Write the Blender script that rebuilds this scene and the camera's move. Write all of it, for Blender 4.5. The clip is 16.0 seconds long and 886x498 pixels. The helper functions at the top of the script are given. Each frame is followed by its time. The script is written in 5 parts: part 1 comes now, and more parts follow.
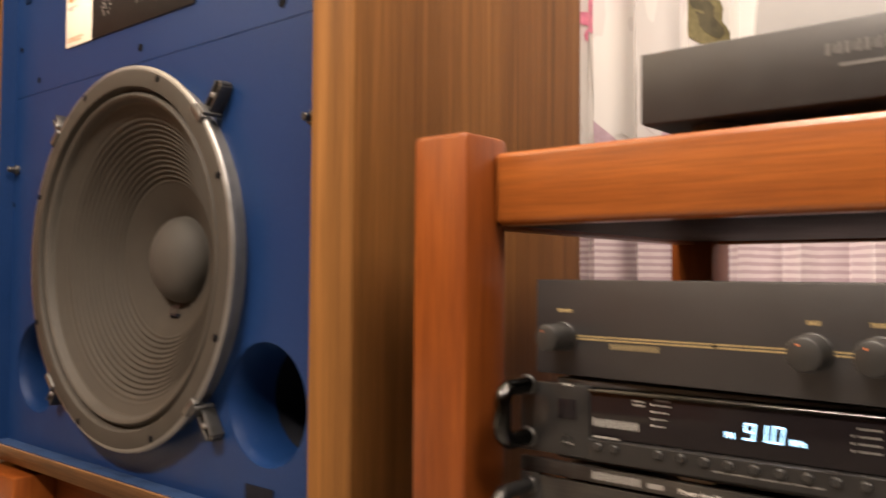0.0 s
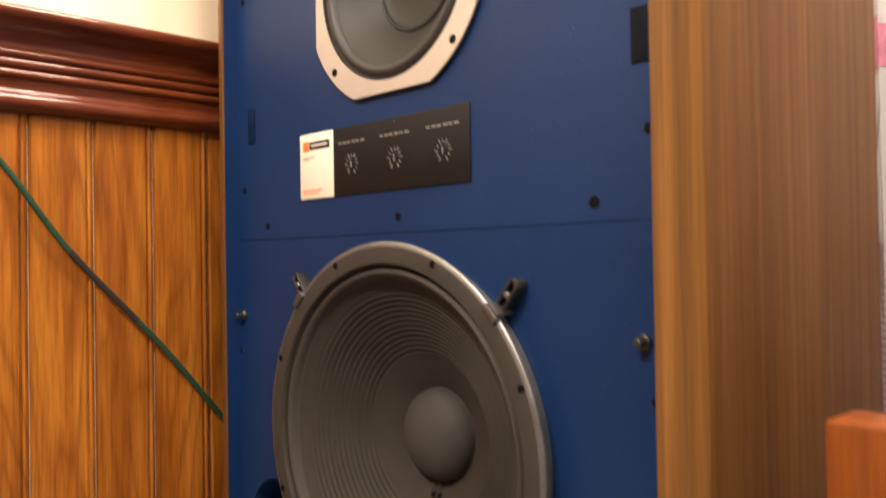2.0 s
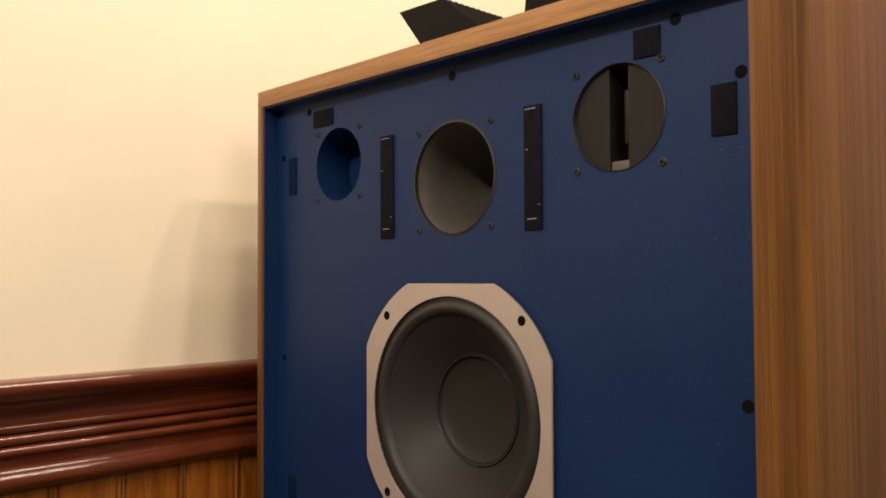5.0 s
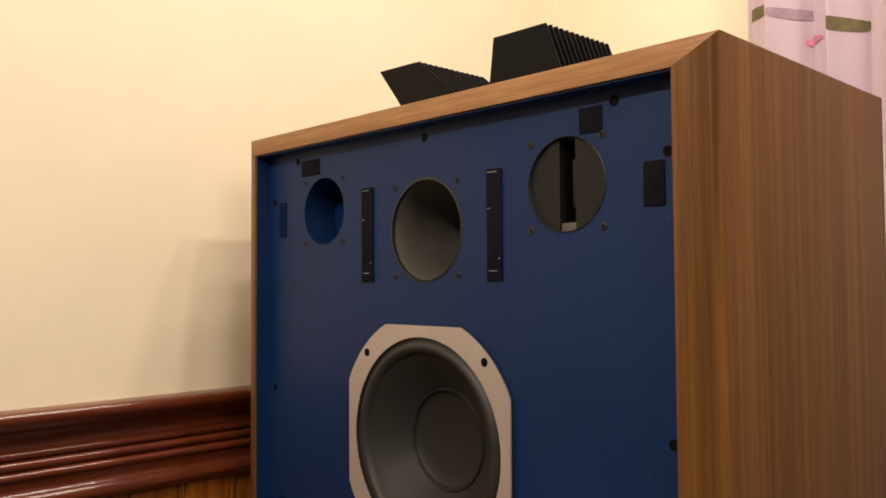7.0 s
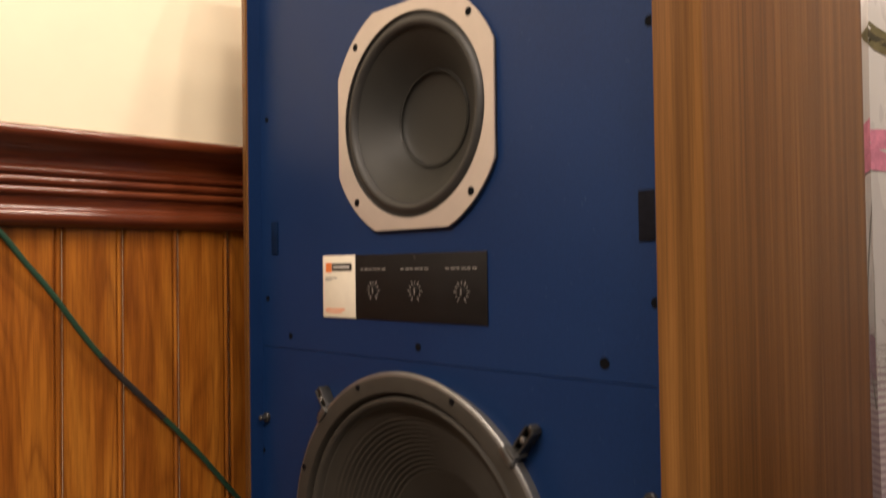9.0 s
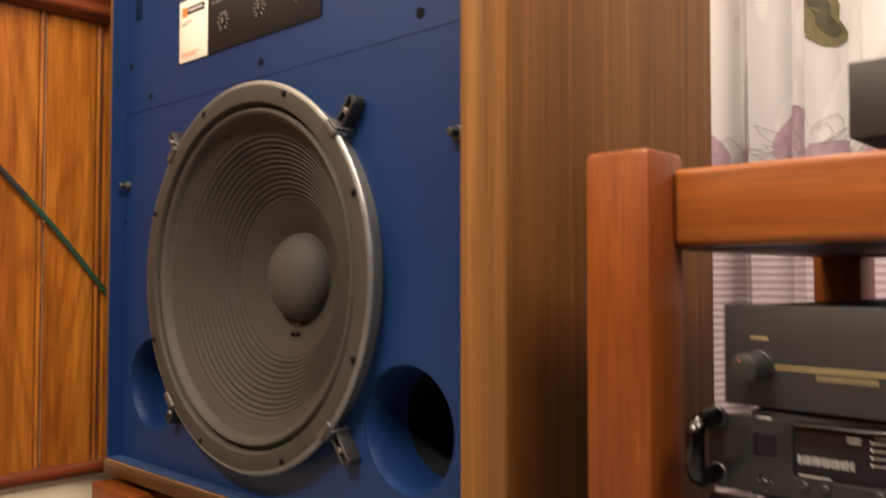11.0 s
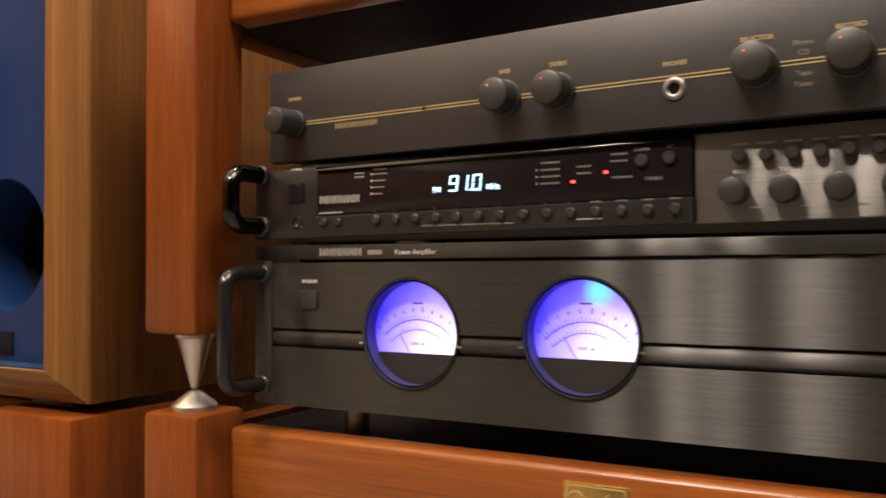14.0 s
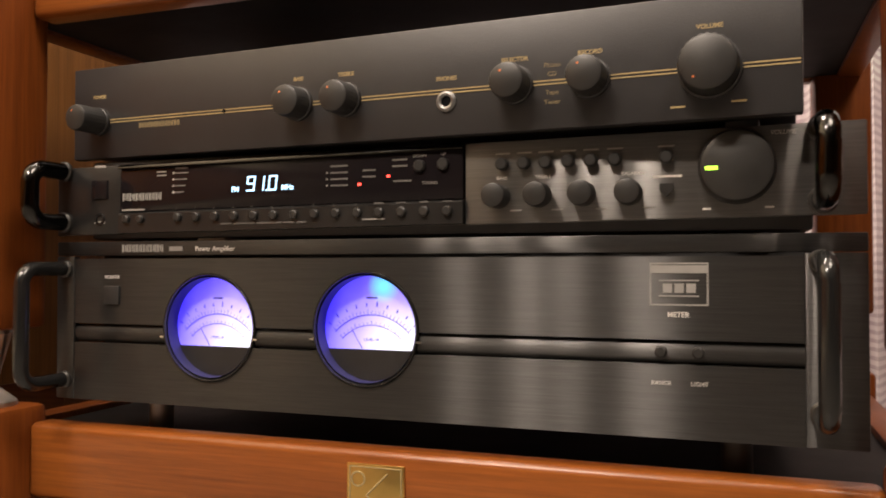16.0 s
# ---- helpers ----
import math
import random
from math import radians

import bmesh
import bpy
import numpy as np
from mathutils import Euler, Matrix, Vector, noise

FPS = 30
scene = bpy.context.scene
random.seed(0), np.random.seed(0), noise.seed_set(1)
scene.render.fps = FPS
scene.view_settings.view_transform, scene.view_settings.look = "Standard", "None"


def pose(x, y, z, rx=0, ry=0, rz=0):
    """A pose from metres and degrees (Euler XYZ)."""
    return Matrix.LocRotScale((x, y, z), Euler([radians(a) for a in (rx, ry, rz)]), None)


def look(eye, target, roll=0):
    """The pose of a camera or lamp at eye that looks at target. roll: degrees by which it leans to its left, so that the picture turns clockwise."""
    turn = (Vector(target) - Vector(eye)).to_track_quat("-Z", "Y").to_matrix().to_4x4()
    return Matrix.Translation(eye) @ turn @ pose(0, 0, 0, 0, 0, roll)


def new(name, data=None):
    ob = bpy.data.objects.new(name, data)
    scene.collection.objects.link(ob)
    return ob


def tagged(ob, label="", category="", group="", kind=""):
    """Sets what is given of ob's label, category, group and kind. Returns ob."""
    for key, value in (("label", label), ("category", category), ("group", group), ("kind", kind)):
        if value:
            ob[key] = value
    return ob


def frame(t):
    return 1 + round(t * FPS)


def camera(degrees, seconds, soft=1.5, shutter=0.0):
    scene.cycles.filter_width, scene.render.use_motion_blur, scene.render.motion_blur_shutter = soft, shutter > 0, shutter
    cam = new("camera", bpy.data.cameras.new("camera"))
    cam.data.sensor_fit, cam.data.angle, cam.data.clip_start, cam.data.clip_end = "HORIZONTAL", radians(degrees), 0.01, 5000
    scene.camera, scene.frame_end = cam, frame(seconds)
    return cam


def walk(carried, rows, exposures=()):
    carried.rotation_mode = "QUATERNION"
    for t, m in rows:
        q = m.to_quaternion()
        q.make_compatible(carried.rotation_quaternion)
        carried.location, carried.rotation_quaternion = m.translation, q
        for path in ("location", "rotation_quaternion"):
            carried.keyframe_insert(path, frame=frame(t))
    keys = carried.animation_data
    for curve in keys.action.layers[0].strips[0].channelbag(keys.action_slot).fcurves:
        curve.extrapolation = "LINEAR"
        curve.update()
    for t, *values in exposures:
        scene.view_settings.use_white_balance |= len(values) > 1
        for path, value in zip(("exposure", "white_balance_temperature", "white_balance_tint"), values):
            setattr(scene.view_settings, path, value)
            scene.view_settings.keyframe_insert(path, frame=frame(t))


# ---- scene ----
cam = camera(56.3, 16.0, 1.7, 0.5)
PATH = [
    (0, (0.468, -0.427, 0.531), (-0.815, 1.106, 0.596), 0.4),
    (0.5, (0.418, -0.471, 0.567), (-0.918, 1.017, 0.608), -0.5),
    (1, (0.377, -0.491, 0.592), (-1.002, 0.956, 0.629), -0.7),
    (1.5, (0.341, -0.516, 0.634), (-1.068, 0.904, 0.668), -0.7),
    (2, (0.285, -0.506, 0.721), (-1.145, 0.891, 0.749), -0.9),
    (2.5, (0.223, -0.496, 0.82), (-1.215, 0.894, 0.851), -0.7),
    (3, (0.186, -0.487, 0.923), (-1.241, 0.912, 0.976), -0.5),
    (3.5, (0.184, -0.484, 0.996), (-1.242, 0.917, 1.056), -0.4),
    (4, (0.192, -0.487, 1.069), (-1.242, 0.906, 1.131), -0.3),
    (4.5, (0.208, -0.505, 1.104), (-1.22, 0.894, 1.175), -0.3),
    (5, (0.219, -0.514, 1.127), (-1.215, 0.879, 1.196), -0.3),
    (7.3, (0.305, -0.551, 1.166), (-1.132, 0.839, 1.246), -0.4),
    (7.5, (0.307, -0.546, 1.141), (-1.125, 0.848, 1.215), -0.4),
    (8, (0.304, -0.53, 1.071), (-1.128, 0.865, 1.132), -0.5),
    (8.5, (0.308, -0.545, 0.97), (-1.117, 0.857, 1.023), -0.6),
    (9, (0.311, -0.556, 0.846), (-1.117, 0.845, 0.889), -0.8),
    (9.2, (0.309, -0.554, 0.811), (-1.121, 0.844, 0.851), -0.8),
    (11.5, (0.417, -0.439, 0.475), (-0.906, 1.058, 0.553), 0.1),
    (12, (0.439, -0.429, 0.417), (-0.817, 1.126, 0.476), -0.2),
    (12.5, (0.468, -0.414, 0.406), (-0.716, 1.197, 0.455), -0.3),
    (13, (0.492, -0.403, 0.4), (-0.624, 1.256, 0.444), -0.3),
    (13.5, (0.508, -0.398, 0.397), (-0.533, 1.31, 0.442), -0.2),
    (14, (0.529, -0.397, 0.401), (-0.428, 1.359, 0.442), -0.3),
    (14.5, (0.556, -0.397, 0.398), (-0.316, 1.403, 0.43), -0.2),
    (15, (0.576, -0.397, 0.395), (-0.21, 1.442, 0.428), -0.2),
    (15.5, (0.576, -0.405, 0.393), (-0.143, 1.461, 0.424), -0.1),
    (16, (0.584, -0.407, 0.398), (-0.09, 1.476, 0.442), 0.0),
]
walk(cam, [(t, look(eye, target, roll)) for t, eye, target, roll in PATH],
     exposures=[(0.0, 2.36), (0.5, 2.24), (1.0, 2.08), (1.5, 2.04), (2.0, 1.96), (2.5, 1.79), (3.0, 1.72), (3.5, 1.40), (4.0, 0.97), (5.0, 0.53), (7.5, 0.36), (8.0, 0.40), (8.5, 0.86), (9.0, 1.06), (9.2, 1.18), (11.5, 2.27), (12.0, 2.38), (12.5, 2.14), (13.0, 2.06), (14.0, 2.07), (15.0, 2.06), (16.0, 2.00)])

# ---- world and light ----
world = bpy.data.worlds.new("room_dark")
scene.world = world
world.use_nodes = True
world.node_tree.nodes["Background"].inputs[0].default_value = (1.0, 0.8, 0.6, 1)
world.node_tree.nodes["Background"].inputs[1].default_value = 0.02


def area_lamp(name, eye, target, size, watts, colour):
    data = bpy.data.lights.new(name, "AREA")
    data.shape, data.size, data.size_y = "RECTANGLE", size[0], size[1]
    data.energy, data.color = watts, colour
    lamp = new(name, data)
    lamp.matrix_world = look(eye, target)
    return lamp


WARM = (1.0, 0.838, 0.70)
# added fill lamp, unseen, at the right; a chandelier's bulbs over the cabinet, and a second row of bulbs in front of it
area_lamp("ceiling_lamp_light", (1.25, -0.50, 2.10), (0.0, 0.20, 1.05), (0.70, 0.70), 8.5, WARM)
for lx, ly, watts in ((0.19, 0.35, 3.2), (0.19, 0.10, 3.2), (-0.08, 0.08, 2.4), (-0.08, -0.17, 2.2), (-0.215, 0.31, 2.4)):
    area_lamp("chandelier_bulb_light", (lx, ly, 2.30), (lx, ly + 0.001, 0), (0.06, 0.06), watts, WARM)
for lx, ly, watts in ((-0.262, -1.31, 3.1), (-0.043, -1.30, 4.2), (0.088, -1.31, 3.3), (0.301, -1.30, 3.7), (0.366, -1.31, 2.0)):
    area_lamp("chandelier_bulb_light", (lx, ly, 2.00), (lx * 0.9, 0.0, 1.05), (0.07, 0.07), watts * 0.78, WARM)


# ---- materials ----
def material(name):
    m = bpy.data.materials.new(name)
    m.use_nodes = True
    n, l = m.node_tree.nodes, m.node_tree.links
    return m, n, l, n["Principled BSDF"]


def coords(n, l, scale=(1, 1, 1), shift=True):
    """Object coordinates, scaled, moved by each object's random number."""
    tc = n.new("ShaderNodeTexCoord")
    mp = n.new("ShaderNodeMapping")
    mp.inputs["Scale"].default_value = scale
    l.new(tc.outputs["Object"], mp.inputs["Vector"])
    if shift:
        oi = n.new("ShaderNodeObjectInfo")
        mul = n.new("ShaderNodeVectorMath")
        mul.operation = "SCALE"
        mul.inputs[0].default_value = (13.1, 7.7, 9.3)
        l.new(oi.outputs["Random"], mul.inputs["Scale"])
        l.new(mul.outputs[0], mp.inputs["Location"])
    return mp.outputs[0]


def ramp(n, l, fac, stops):
    r = n.new("ShaderNodeValToRGB")
    e = r.color_ramp.elements
    while len(e) < len(stops):
        e.new(0.5)
    for i, (p, c) in enumerate(stops):
        e[i].position, e[i].color = p, (*c, 1)
    l.new(fac, r.inputs[0])
    return r.outputs[0]


def noise_tex(n, l, vec, scale, detail=4.0, rough=0.55, dist=0.0):
    t = n.new("ShaderNodeTexNoise")
    t.inputs["Scale"].default_value, t.inputs["Detail"].default_value = scale, detail
    t.inputs["Roughness"].default_value, t.inputs["Distortion"].default_value = rough, dist
    l.new(vec, t.inputs["Vector"])
    return t.outputs["Fac"]


def mixed(n, l, fac, a, b, mode="MIX"):
    x = n.new("ShaderNodeMix")
    x.data_type, x.blend_type = "RGBA", mode
    for sock, v in ((x.inputs[0], fac), (x.inputs[6], a), (x.inputs[7], b)):
        if isinstance(v, (int, float)):
            sock.default_value = v
        elif isinstance(v, tuple):
            sock.default_value = (*v, 1)
        else:
            l.new(v, sock)
    return x.outputs[2]


def bump(n, l, p, height, strength, distance=0.001):
    b = n.new("ShaderNodeBump")
    b.inputs["Strength"].default_value, b.inputs["Distance"].default_value = strength, distance
    l.new(height, b.inputs["Height"])
    l.new(b.outputs[0], p.inputs["Normal"])


def wood(name, dark, mid, light, axis="z", rough=0.35, coat=0.0, fine=420.0, band=26.0, figure=0.35, specular=0.35, wavy=0.0, rings=0.0, streaks=0.55, pores=0.35):
    """Wood with long grain along one axis: broad bands, cathedral figure, fine pores."""
    m, n, l, p = material(name)
    s = {"x": (0.035, 1, 1), "y": (1, 0.035, 1), "z": (1, 1, 0.035)}[axis]
    s2 = tuple(0.12 if v < 1 else 1 for v in s)
    v1, v2 = coords(n, l, s), coords(n, l, s2)
    broad = noise_tex(n, l, v2, band, 3, 0.6, figure)
    streak = noise_tex(n, l, v1, band * 5, 5, 0.65)
    pore = noise_tex(n, l, v1, fine, 3, 0.7)
    base = ramp(n, l, broad, ((0.30, dark), (0.5, mid), (0.72, light)))
    c = mixed(n, l, streaks, base, ramp(n, l, streak, ((0.3, dark), (0.52, mid), (0.75, light))))
    if rings:
        lines = n.new("ShaderNodeMath")
        lines.operation = "MULTIPLY"
        lines.inputs[1].default_value = rings
        l.new(noise_tex(n, l, v2, band * 0.62, 2, 0.45, 0.5), lines.inputs[0])
        wave = n.new("ShaderNodeMath")
        wave.operation = "PINGPONG"
        wave.inputs[1].default_value = 1.0
        l.new(lines.outputs[0], wave.inputs[0])
        c = mixed(n, l, ramp(n, l, wave.outputs[0], ((0.0, (0.50, 0.50, 0.50)), (0.22, (0.24, 0.24, 0.24)), (0.60, (0, 0, 0)))), c, dark)
    c = mixed(n, l, pores, c, ramp(n, l, pore, ((0.35, tuple(x * 0.45 for x in dark)), (0.6, (1, 1, 1)))), "MULTIPLY")
    l.new(c, p.inputs["Base Color"])
    p.inputs["Roughness"].default_value = rough
    p.inputs["Specular IOR Level"].default_value = specular
    p.inputs["Coat Weight"].default_value, p.inputs["Coat Roughness"].default_value = coat, 0.2
    bump(n, l, p, pore, 0.25, 0.0006)
    if wavy:
        b = n.new("ShaderNodeBump")
        b.inputs["Strength"].default_value, b.inputs["Distance"].default_value = 1.0, wavy
        l.new(noise_tex(n, l, coords(n, l, (1, 1, 1)), 70, 2, 0.5), b.inputs["Height"])
        l.new(b.outputs[0], p.inputs["Coat Normal"])
    return m


def plain(name, colour, rough=0.5, metal=0.0, vary=0.12, scale=60.0, bumped=0.15, coat=0.0, fine=900.0, specular=0.5):
    """A painted, moulded or metal surface with slight soiling and fine relief."""
    m, n, l, p = material(name)
    v = coords(n, l)
    big, small = noise_tex(n, l, v, scale, 5, 0.6), noise_tex(n, l, v, fine, 2, 0.6)
    lo, hi = tuple(x * (1 - vary) for x in colour), tuple(min(1, x * (1 + vary)) for x in colour)
    l.new(ramp(n, l, big, ((0.3, lo), (0.7, hi))), p.inputs["Base Color"])
    rr = n.new("ShaderNodeMapRange")
    rr.inputs[3].default_value, rr.inputs[4].default_value = max(0.03, rough - 0.08), min(1, rough + 0.1)
    l.new(big, rr.inputs[0])
    l.new(rr.outputs[0], p.inputs["Roughness"])
    p.inputs["Metallic"].default_value, p.inputs["Coat Weight"].default_value = metal, coat
    p.inputs["Specular IOR Level"].default_value = specular
    bump(n, l, p, small, bumped, 0.0004)
    return m


def brushed(name, colour, rough=0.33, body=(0.016, 0.0155, 0.015)):
    """Dark metal brushed from side to side: highlights draw out into upright bands."""
    m, n, l, p = material(name)
    g = noise_tex(n, l, coords(n, l, (0.02, 1, 1)), 1600, 3, 0.7)
    big = noise_tex(n, l, coords(n, l), 25, 4)
    c = ramp(n, l, g, ((0.3, tuple(x * 0.70 for x in colour)), (0.7, tuple(x * 1.25 for x in colour))))
    c = mixed(n, l, 0.25, c, ramp(n, l, big, ((0.3, tuple(x * 0.7 for x in colour)), (0.7, colour))))
    gloss = n.new("ShaderNodeBsdfAnisotropic")
    l.new(c, gloss.inputs["Color"])
    gloss.inputs["Roughness"].default_value, gloss.inputs["Anisotropy"].default_value = rough, 0.835
    tan = n.new("ShaderNodeCombineXYZ")
    tan.inputs[0].default_value = 1.0
    l.new(tan.outputs[0], gloss.inputs["Tangent"])
    p.inputs["Base Color"].default_value = (*body, 1)
    p.inputs["Roughness"].default_value, p.inputs["Specular IOR Level"].default_value = 0.6, 0.2
    add = n.new("ShaderNodeAddShader")
    l.new(p.outputs[0], add.inputs[0])
    l.new(gloss.outputs[0], add.inputs[1])
    l.new(add.outputs[0], n["Material Output"].inputs["Surface"])
    return m


def glowing(name, colour, strength):
    m, n, l, p = material(name)
    p.inputs["Base Color"].default_value = (*[c * 0.3 for c in colour], 1)
    p.inputs["Emission Color"].default_value = (*colour, 1)
    p.inputs["Emission Strength"].default_value = strength
    return m




def walnut():
    """Straight-grained walnut veneer: uneven bands, dark streaks in clusters, a few orange lines, soft clouds."""
    m, n, l, p = material("walnut_veneer")
    grain, soft = coords(n, l, (1, 1, 0.014)), coords(n, l, (1, 1, 0.10))
    band = noise_tex(n, l, soft, 13, 3, 0.55, 0.5)
    streak = noise_tex(n, l, grain, 58, 9, 0.74, 0.2)
    line = noise_tex(n, l, grain, 85, 2, 0.5)
    cloud = noise_tex(n, l, soft, 5, 3, 0.5)
    pore = noise_tex(n, l, grain, 600, 3, 0.7)
    c = ramp(n, l, streak, ((0.30, (0.066, 0.027, 0.0070)), (0.45, (0.155, 0.066, 0.0165)), (0.57, (0.223, 0.098, 0.0250)), (0.72, (0.308, 0.143, 0.0385))))
    c = mixed(n, l, 0.26, c, ramp(n, l, band, ((0.32, (0.098, 0.045, 0.0155)), (0.5, (0.175, 0.082, 0.0240)), (0.68, (0.262, 0.127, 0.0375)))))
    c = mixed(n, l, ramp(n, l, line, ((0.62, (0, 0, 0)), (0.70, (0.6, 0.6, 0.6)))), c, (0.30, 0.140, 0.038))
    c = mixed(n, l, ramp(n, l, line, ((0.26, (0.65, 0.65, 0.65)), (0.33, (0, 0, 0)))), c, (0.060, 0.024, 0.008))
    c = mixed(n, l, 0.30, c, ramp(n, l, cloud, ((0.35, (0.62, 0.58, 0.56)), (0.65, (1.0, 1.0, 1.0)))), "MULTIPLY")
    c = mixed(n, l, 0.25, c, ramp(n, l, pore, ((0.36, (0.25, 0.20, 0.16)), (0.58, (1, 1, 1)))), "MULTIPLY")
    l.new(c, p.inputs["Base Color"])
    p.inputs["Roughness"].default_value, p.inputs["Specular IOR Level"].default_value = 0.48, 0.15
    bump(n, l, p, pore, 0.25, 0.0006)
    return m


WALNUT = walnut()
WALNUT_X = wood("walnut_veneer_cross", (0.12, 0.055, 0.018), (0.23, 0.112, 0.040), (0.34, 0.185, 0.075), "x", 0.55, 0.0, 520, 30, 0.35, 0.2)
TEAK = wood("red_brown_hardwood", (0.1231, 0.0292, 0.0056), (0.1778, 0.0456, 0.0081), (0.2325, 0.0656, 0.0119), "z", 0.36, 0.06, 480, 40, 0.35, 0.22, streaks=0.48, pores=0.24)
TEAK_X = wood("red_brown_hardwood_cross", (0.1579, 0.0408, 0.0075), (0.2368, 0.0678, 0.0119), (0.3111, 0.0975, 0.0176), "x", 0.32, 0.32, 480, 40, streaks=0.48, pores=0.24)
# darker copy of the hardwood: the shade under the cabinet put into the colour
TEAK_SHADED = wood("shaded_hardwood_beam", (0.0903, 0.0206, 0.0043), (0.1677, 0.0430, 0.0076), (0.2451, 0.0722, 0.0133), "x", 0.5, 0.0, 480, 40, 0.35, 0.15, streaks=0.48, pores=0.24)
BOARD = wood("varnished_wainscot_board", (0.170, 0.042, 0.0055), (0.385, 0.126, 0.0150), (0.560, 0.220, 0.031), "z", 0.32, 0.3, 380, 13, 1.4, rings=36.0, streaks=0.30)
TRIM = wood("dark_varnished_trim", (0.075, 0.014, 0.005), (0.14, 0.030, 0.010), (0.21, 0.055, 0.018), "y", 0.28, 0.6, 420, 30, 0.35, 0.4, 0.0012)


def baffle_paint():
    """Matt blue roller paint: cloudy, finely stippled, with pale specks and rubbed spots."""
    m, n, l, p = material("blue_baffle_paint")
    v = coords(n, l)
    cloud = noise_tex(n, l, v, 7, 5, 0.6)
    stipple = noise_tex(n, l, coords(n, l, (1, 1, 0.45)), 1100, 3, 0.65)
    c = ramp(n, l, cloud, ((0.3, (0.0044, 0.0212, 0.077)), (0.7, (0.0059, 0.0268, 0.097))))
    c = mixed(n, l, 0.38, c, ramp(n, l, stipple, ((0.3, (0.0023, 0.0145, 0.064)), (0.7, (0.0078, 0.034, 0.132)))))
    specks = noise_tex(n, l, v, 260, 1, 0.4)
    c = mixed(n, l, ramp(n, l, specks, ((0.76, (0, 0, 0)), (0.80, (0.5, 0.5, 0.5)))), c, (0.05, 0.075, 0.14))
    l.new(c, p.inputs["Base Color"])
    l.new(ramp(n, l, cloud, ((0.3, (0.40, 0.40, 0.40)), (0.7, (0.52, 0.52, 0.52)))), p.inputs["Roughness"])
    p.inputs["Specular IOR Level"].default_value = 0.25
    bump(n, l, p, stipple, 0.45, 0.0004)
    return m


BLUE = baffle_paint()
PLASTER = plain("cream_wall_paint", (0.84, 0.752, 0.565), 0.85, 0, 0.03, 6, 0.2, 0, 300)
UNSEEN_WALL = plain("dark_unseen_wall", (0.16, 0.085, 0.040), 0.6, 0, 0.2, 6, 0.2)
WING = plain("dark_tweeter_wing", (0.013, 0.012, 0.011), 0.5, 0, 0.15, 50, 0.2, specular=0.25)
TUNER_HANDLE = plain("black_chrome_handle", (0.045, 0.044, 0.043), 0.14, 1.0, 0.06, 60, 0.02)
CEILING = plain("white_ceiling_paint", (0.80, 0.77, 0.70), 0.9, 0, 0.03, 5, 0.1)
SKIRT = plain("dark_grey_skirting", (0.075, 0.070, 0.066), 0.6, 0, 0.2, 20, 0.2)
TILE = plain("grey_floor_tile", (0.16, 0.15, 0.135), 0.35, 0, 0.15, 9, 0.1)
CONE = plain("grey_paper_cone", (0.037, 0.0315, 0.0248), 0.75, 0, 0.12, 40, 0.5, 0, 1200, specular=0.25)
DOME = plain("grey_dust_cap_felt", (0.043, 0.0390, 0.0330), 0.7, 0, 0.12, 60, 0.5, 0, 1500)
MIDCONE = plain("dark_grey_mid_cone", (0.019, 0.0182, 0.0155), 0.55, 0, 0.1, 30, 0.3, 0, 1200, specular=0.4)
HANDLE_GLOSS = plain("glossy_glue_bead", (0.03, 0.03, 0.027), 0.15, 0, 0.1, 60, 0.05)
RUBBER = plain("black_rubber", (0.022, 0.021, 0.020), 0.5, 0, 0.15, 60, 0.2)
SURROUND = plain("grey_coated_surround", (0.045, 0.0392, 0.0318), 0.66, 0, 0.12, 50, 0.3, specular=0.35)
GASKET = plain("grey_gasket", (0.038, 0.0330, 0.0268), 0.7, 0, 0.15, 50, 0.4, specular=0.3)
CAST = plain("cast_aluminium_frame", (0.23, 0.226, 0.222), 0.40, 0.8, 0.12, 60, 0.2)
OCTA = plain("pale_champagne_frame", (0.50, 0.43, 0.38), 0.42, 0.35, 0.05, 40, 0.12)
CLAMP = plain("blackened_steel", (0.085, 0.083, 0.08), 0.35, 0.8, 0.2, 80, 0.2)
HORN = plain("grey_horn_throat", (0.105, 0.096, 0.082), 0.5, 0.1, 0.15, 40, 0.3)
BLACK = plain("black_plastic", (0.018, 0.017, 0.017), 0.45, 0, 0.15, 60, 0.15)
PAD_BLUE = plain("overpainted_pad", (0.0030, 0.0125, 0.044), 0.9, 0, 0.3, 120, 0.6, specular=0.1)
FOAM = plain("black_felt_strip", (0.0085, 0.0085, 0.0125), 0.95, 0, 0.3, 120, 0.6, specular=0.1)
LEAD = plain("red_brown_lead", (0.045, 0.022, 0.018), 0.6)
PORT_SHADE = plain("port_shade_black", (0.010, 0.011, 0.015), 0.85, 0, 0.2, 60, 0.2, specular=0.1)
DUSTY_LIT = plain("dusty_lit_blue_paint", (0.016, 0.036, 0.092), 0.8, 0, 0.3, 45, 0.5, specular=0.15)
SADDLE = plain("dull_cast_saddle", (0.13, 0.127, 0.122), 0.42, 0.8, 0.2, 80, 0.3)
# near-black for holes, slots and openings: the shade inside is in the colour
HOLE = plain("recess_shade_black", (0.004, 0.004, 0.005), 0.8, 0, 0.2, 60, 0.1, specular=0.08)
PLATE_BLACK = plain("black_foil_plate", (0.0085, 0.0075, 0.0078), 0.55, 0.0, 0.2, 90, 0.4, specular=0.22)
PLATE_CREAM = plain("cream_label_card", (0.78, 0.72, 0.60), 0.55, 0, 0.04, 60, 0.1)
ORANGE = plain("orange_print", (0.75, 0.20, 0.05), 0.5)
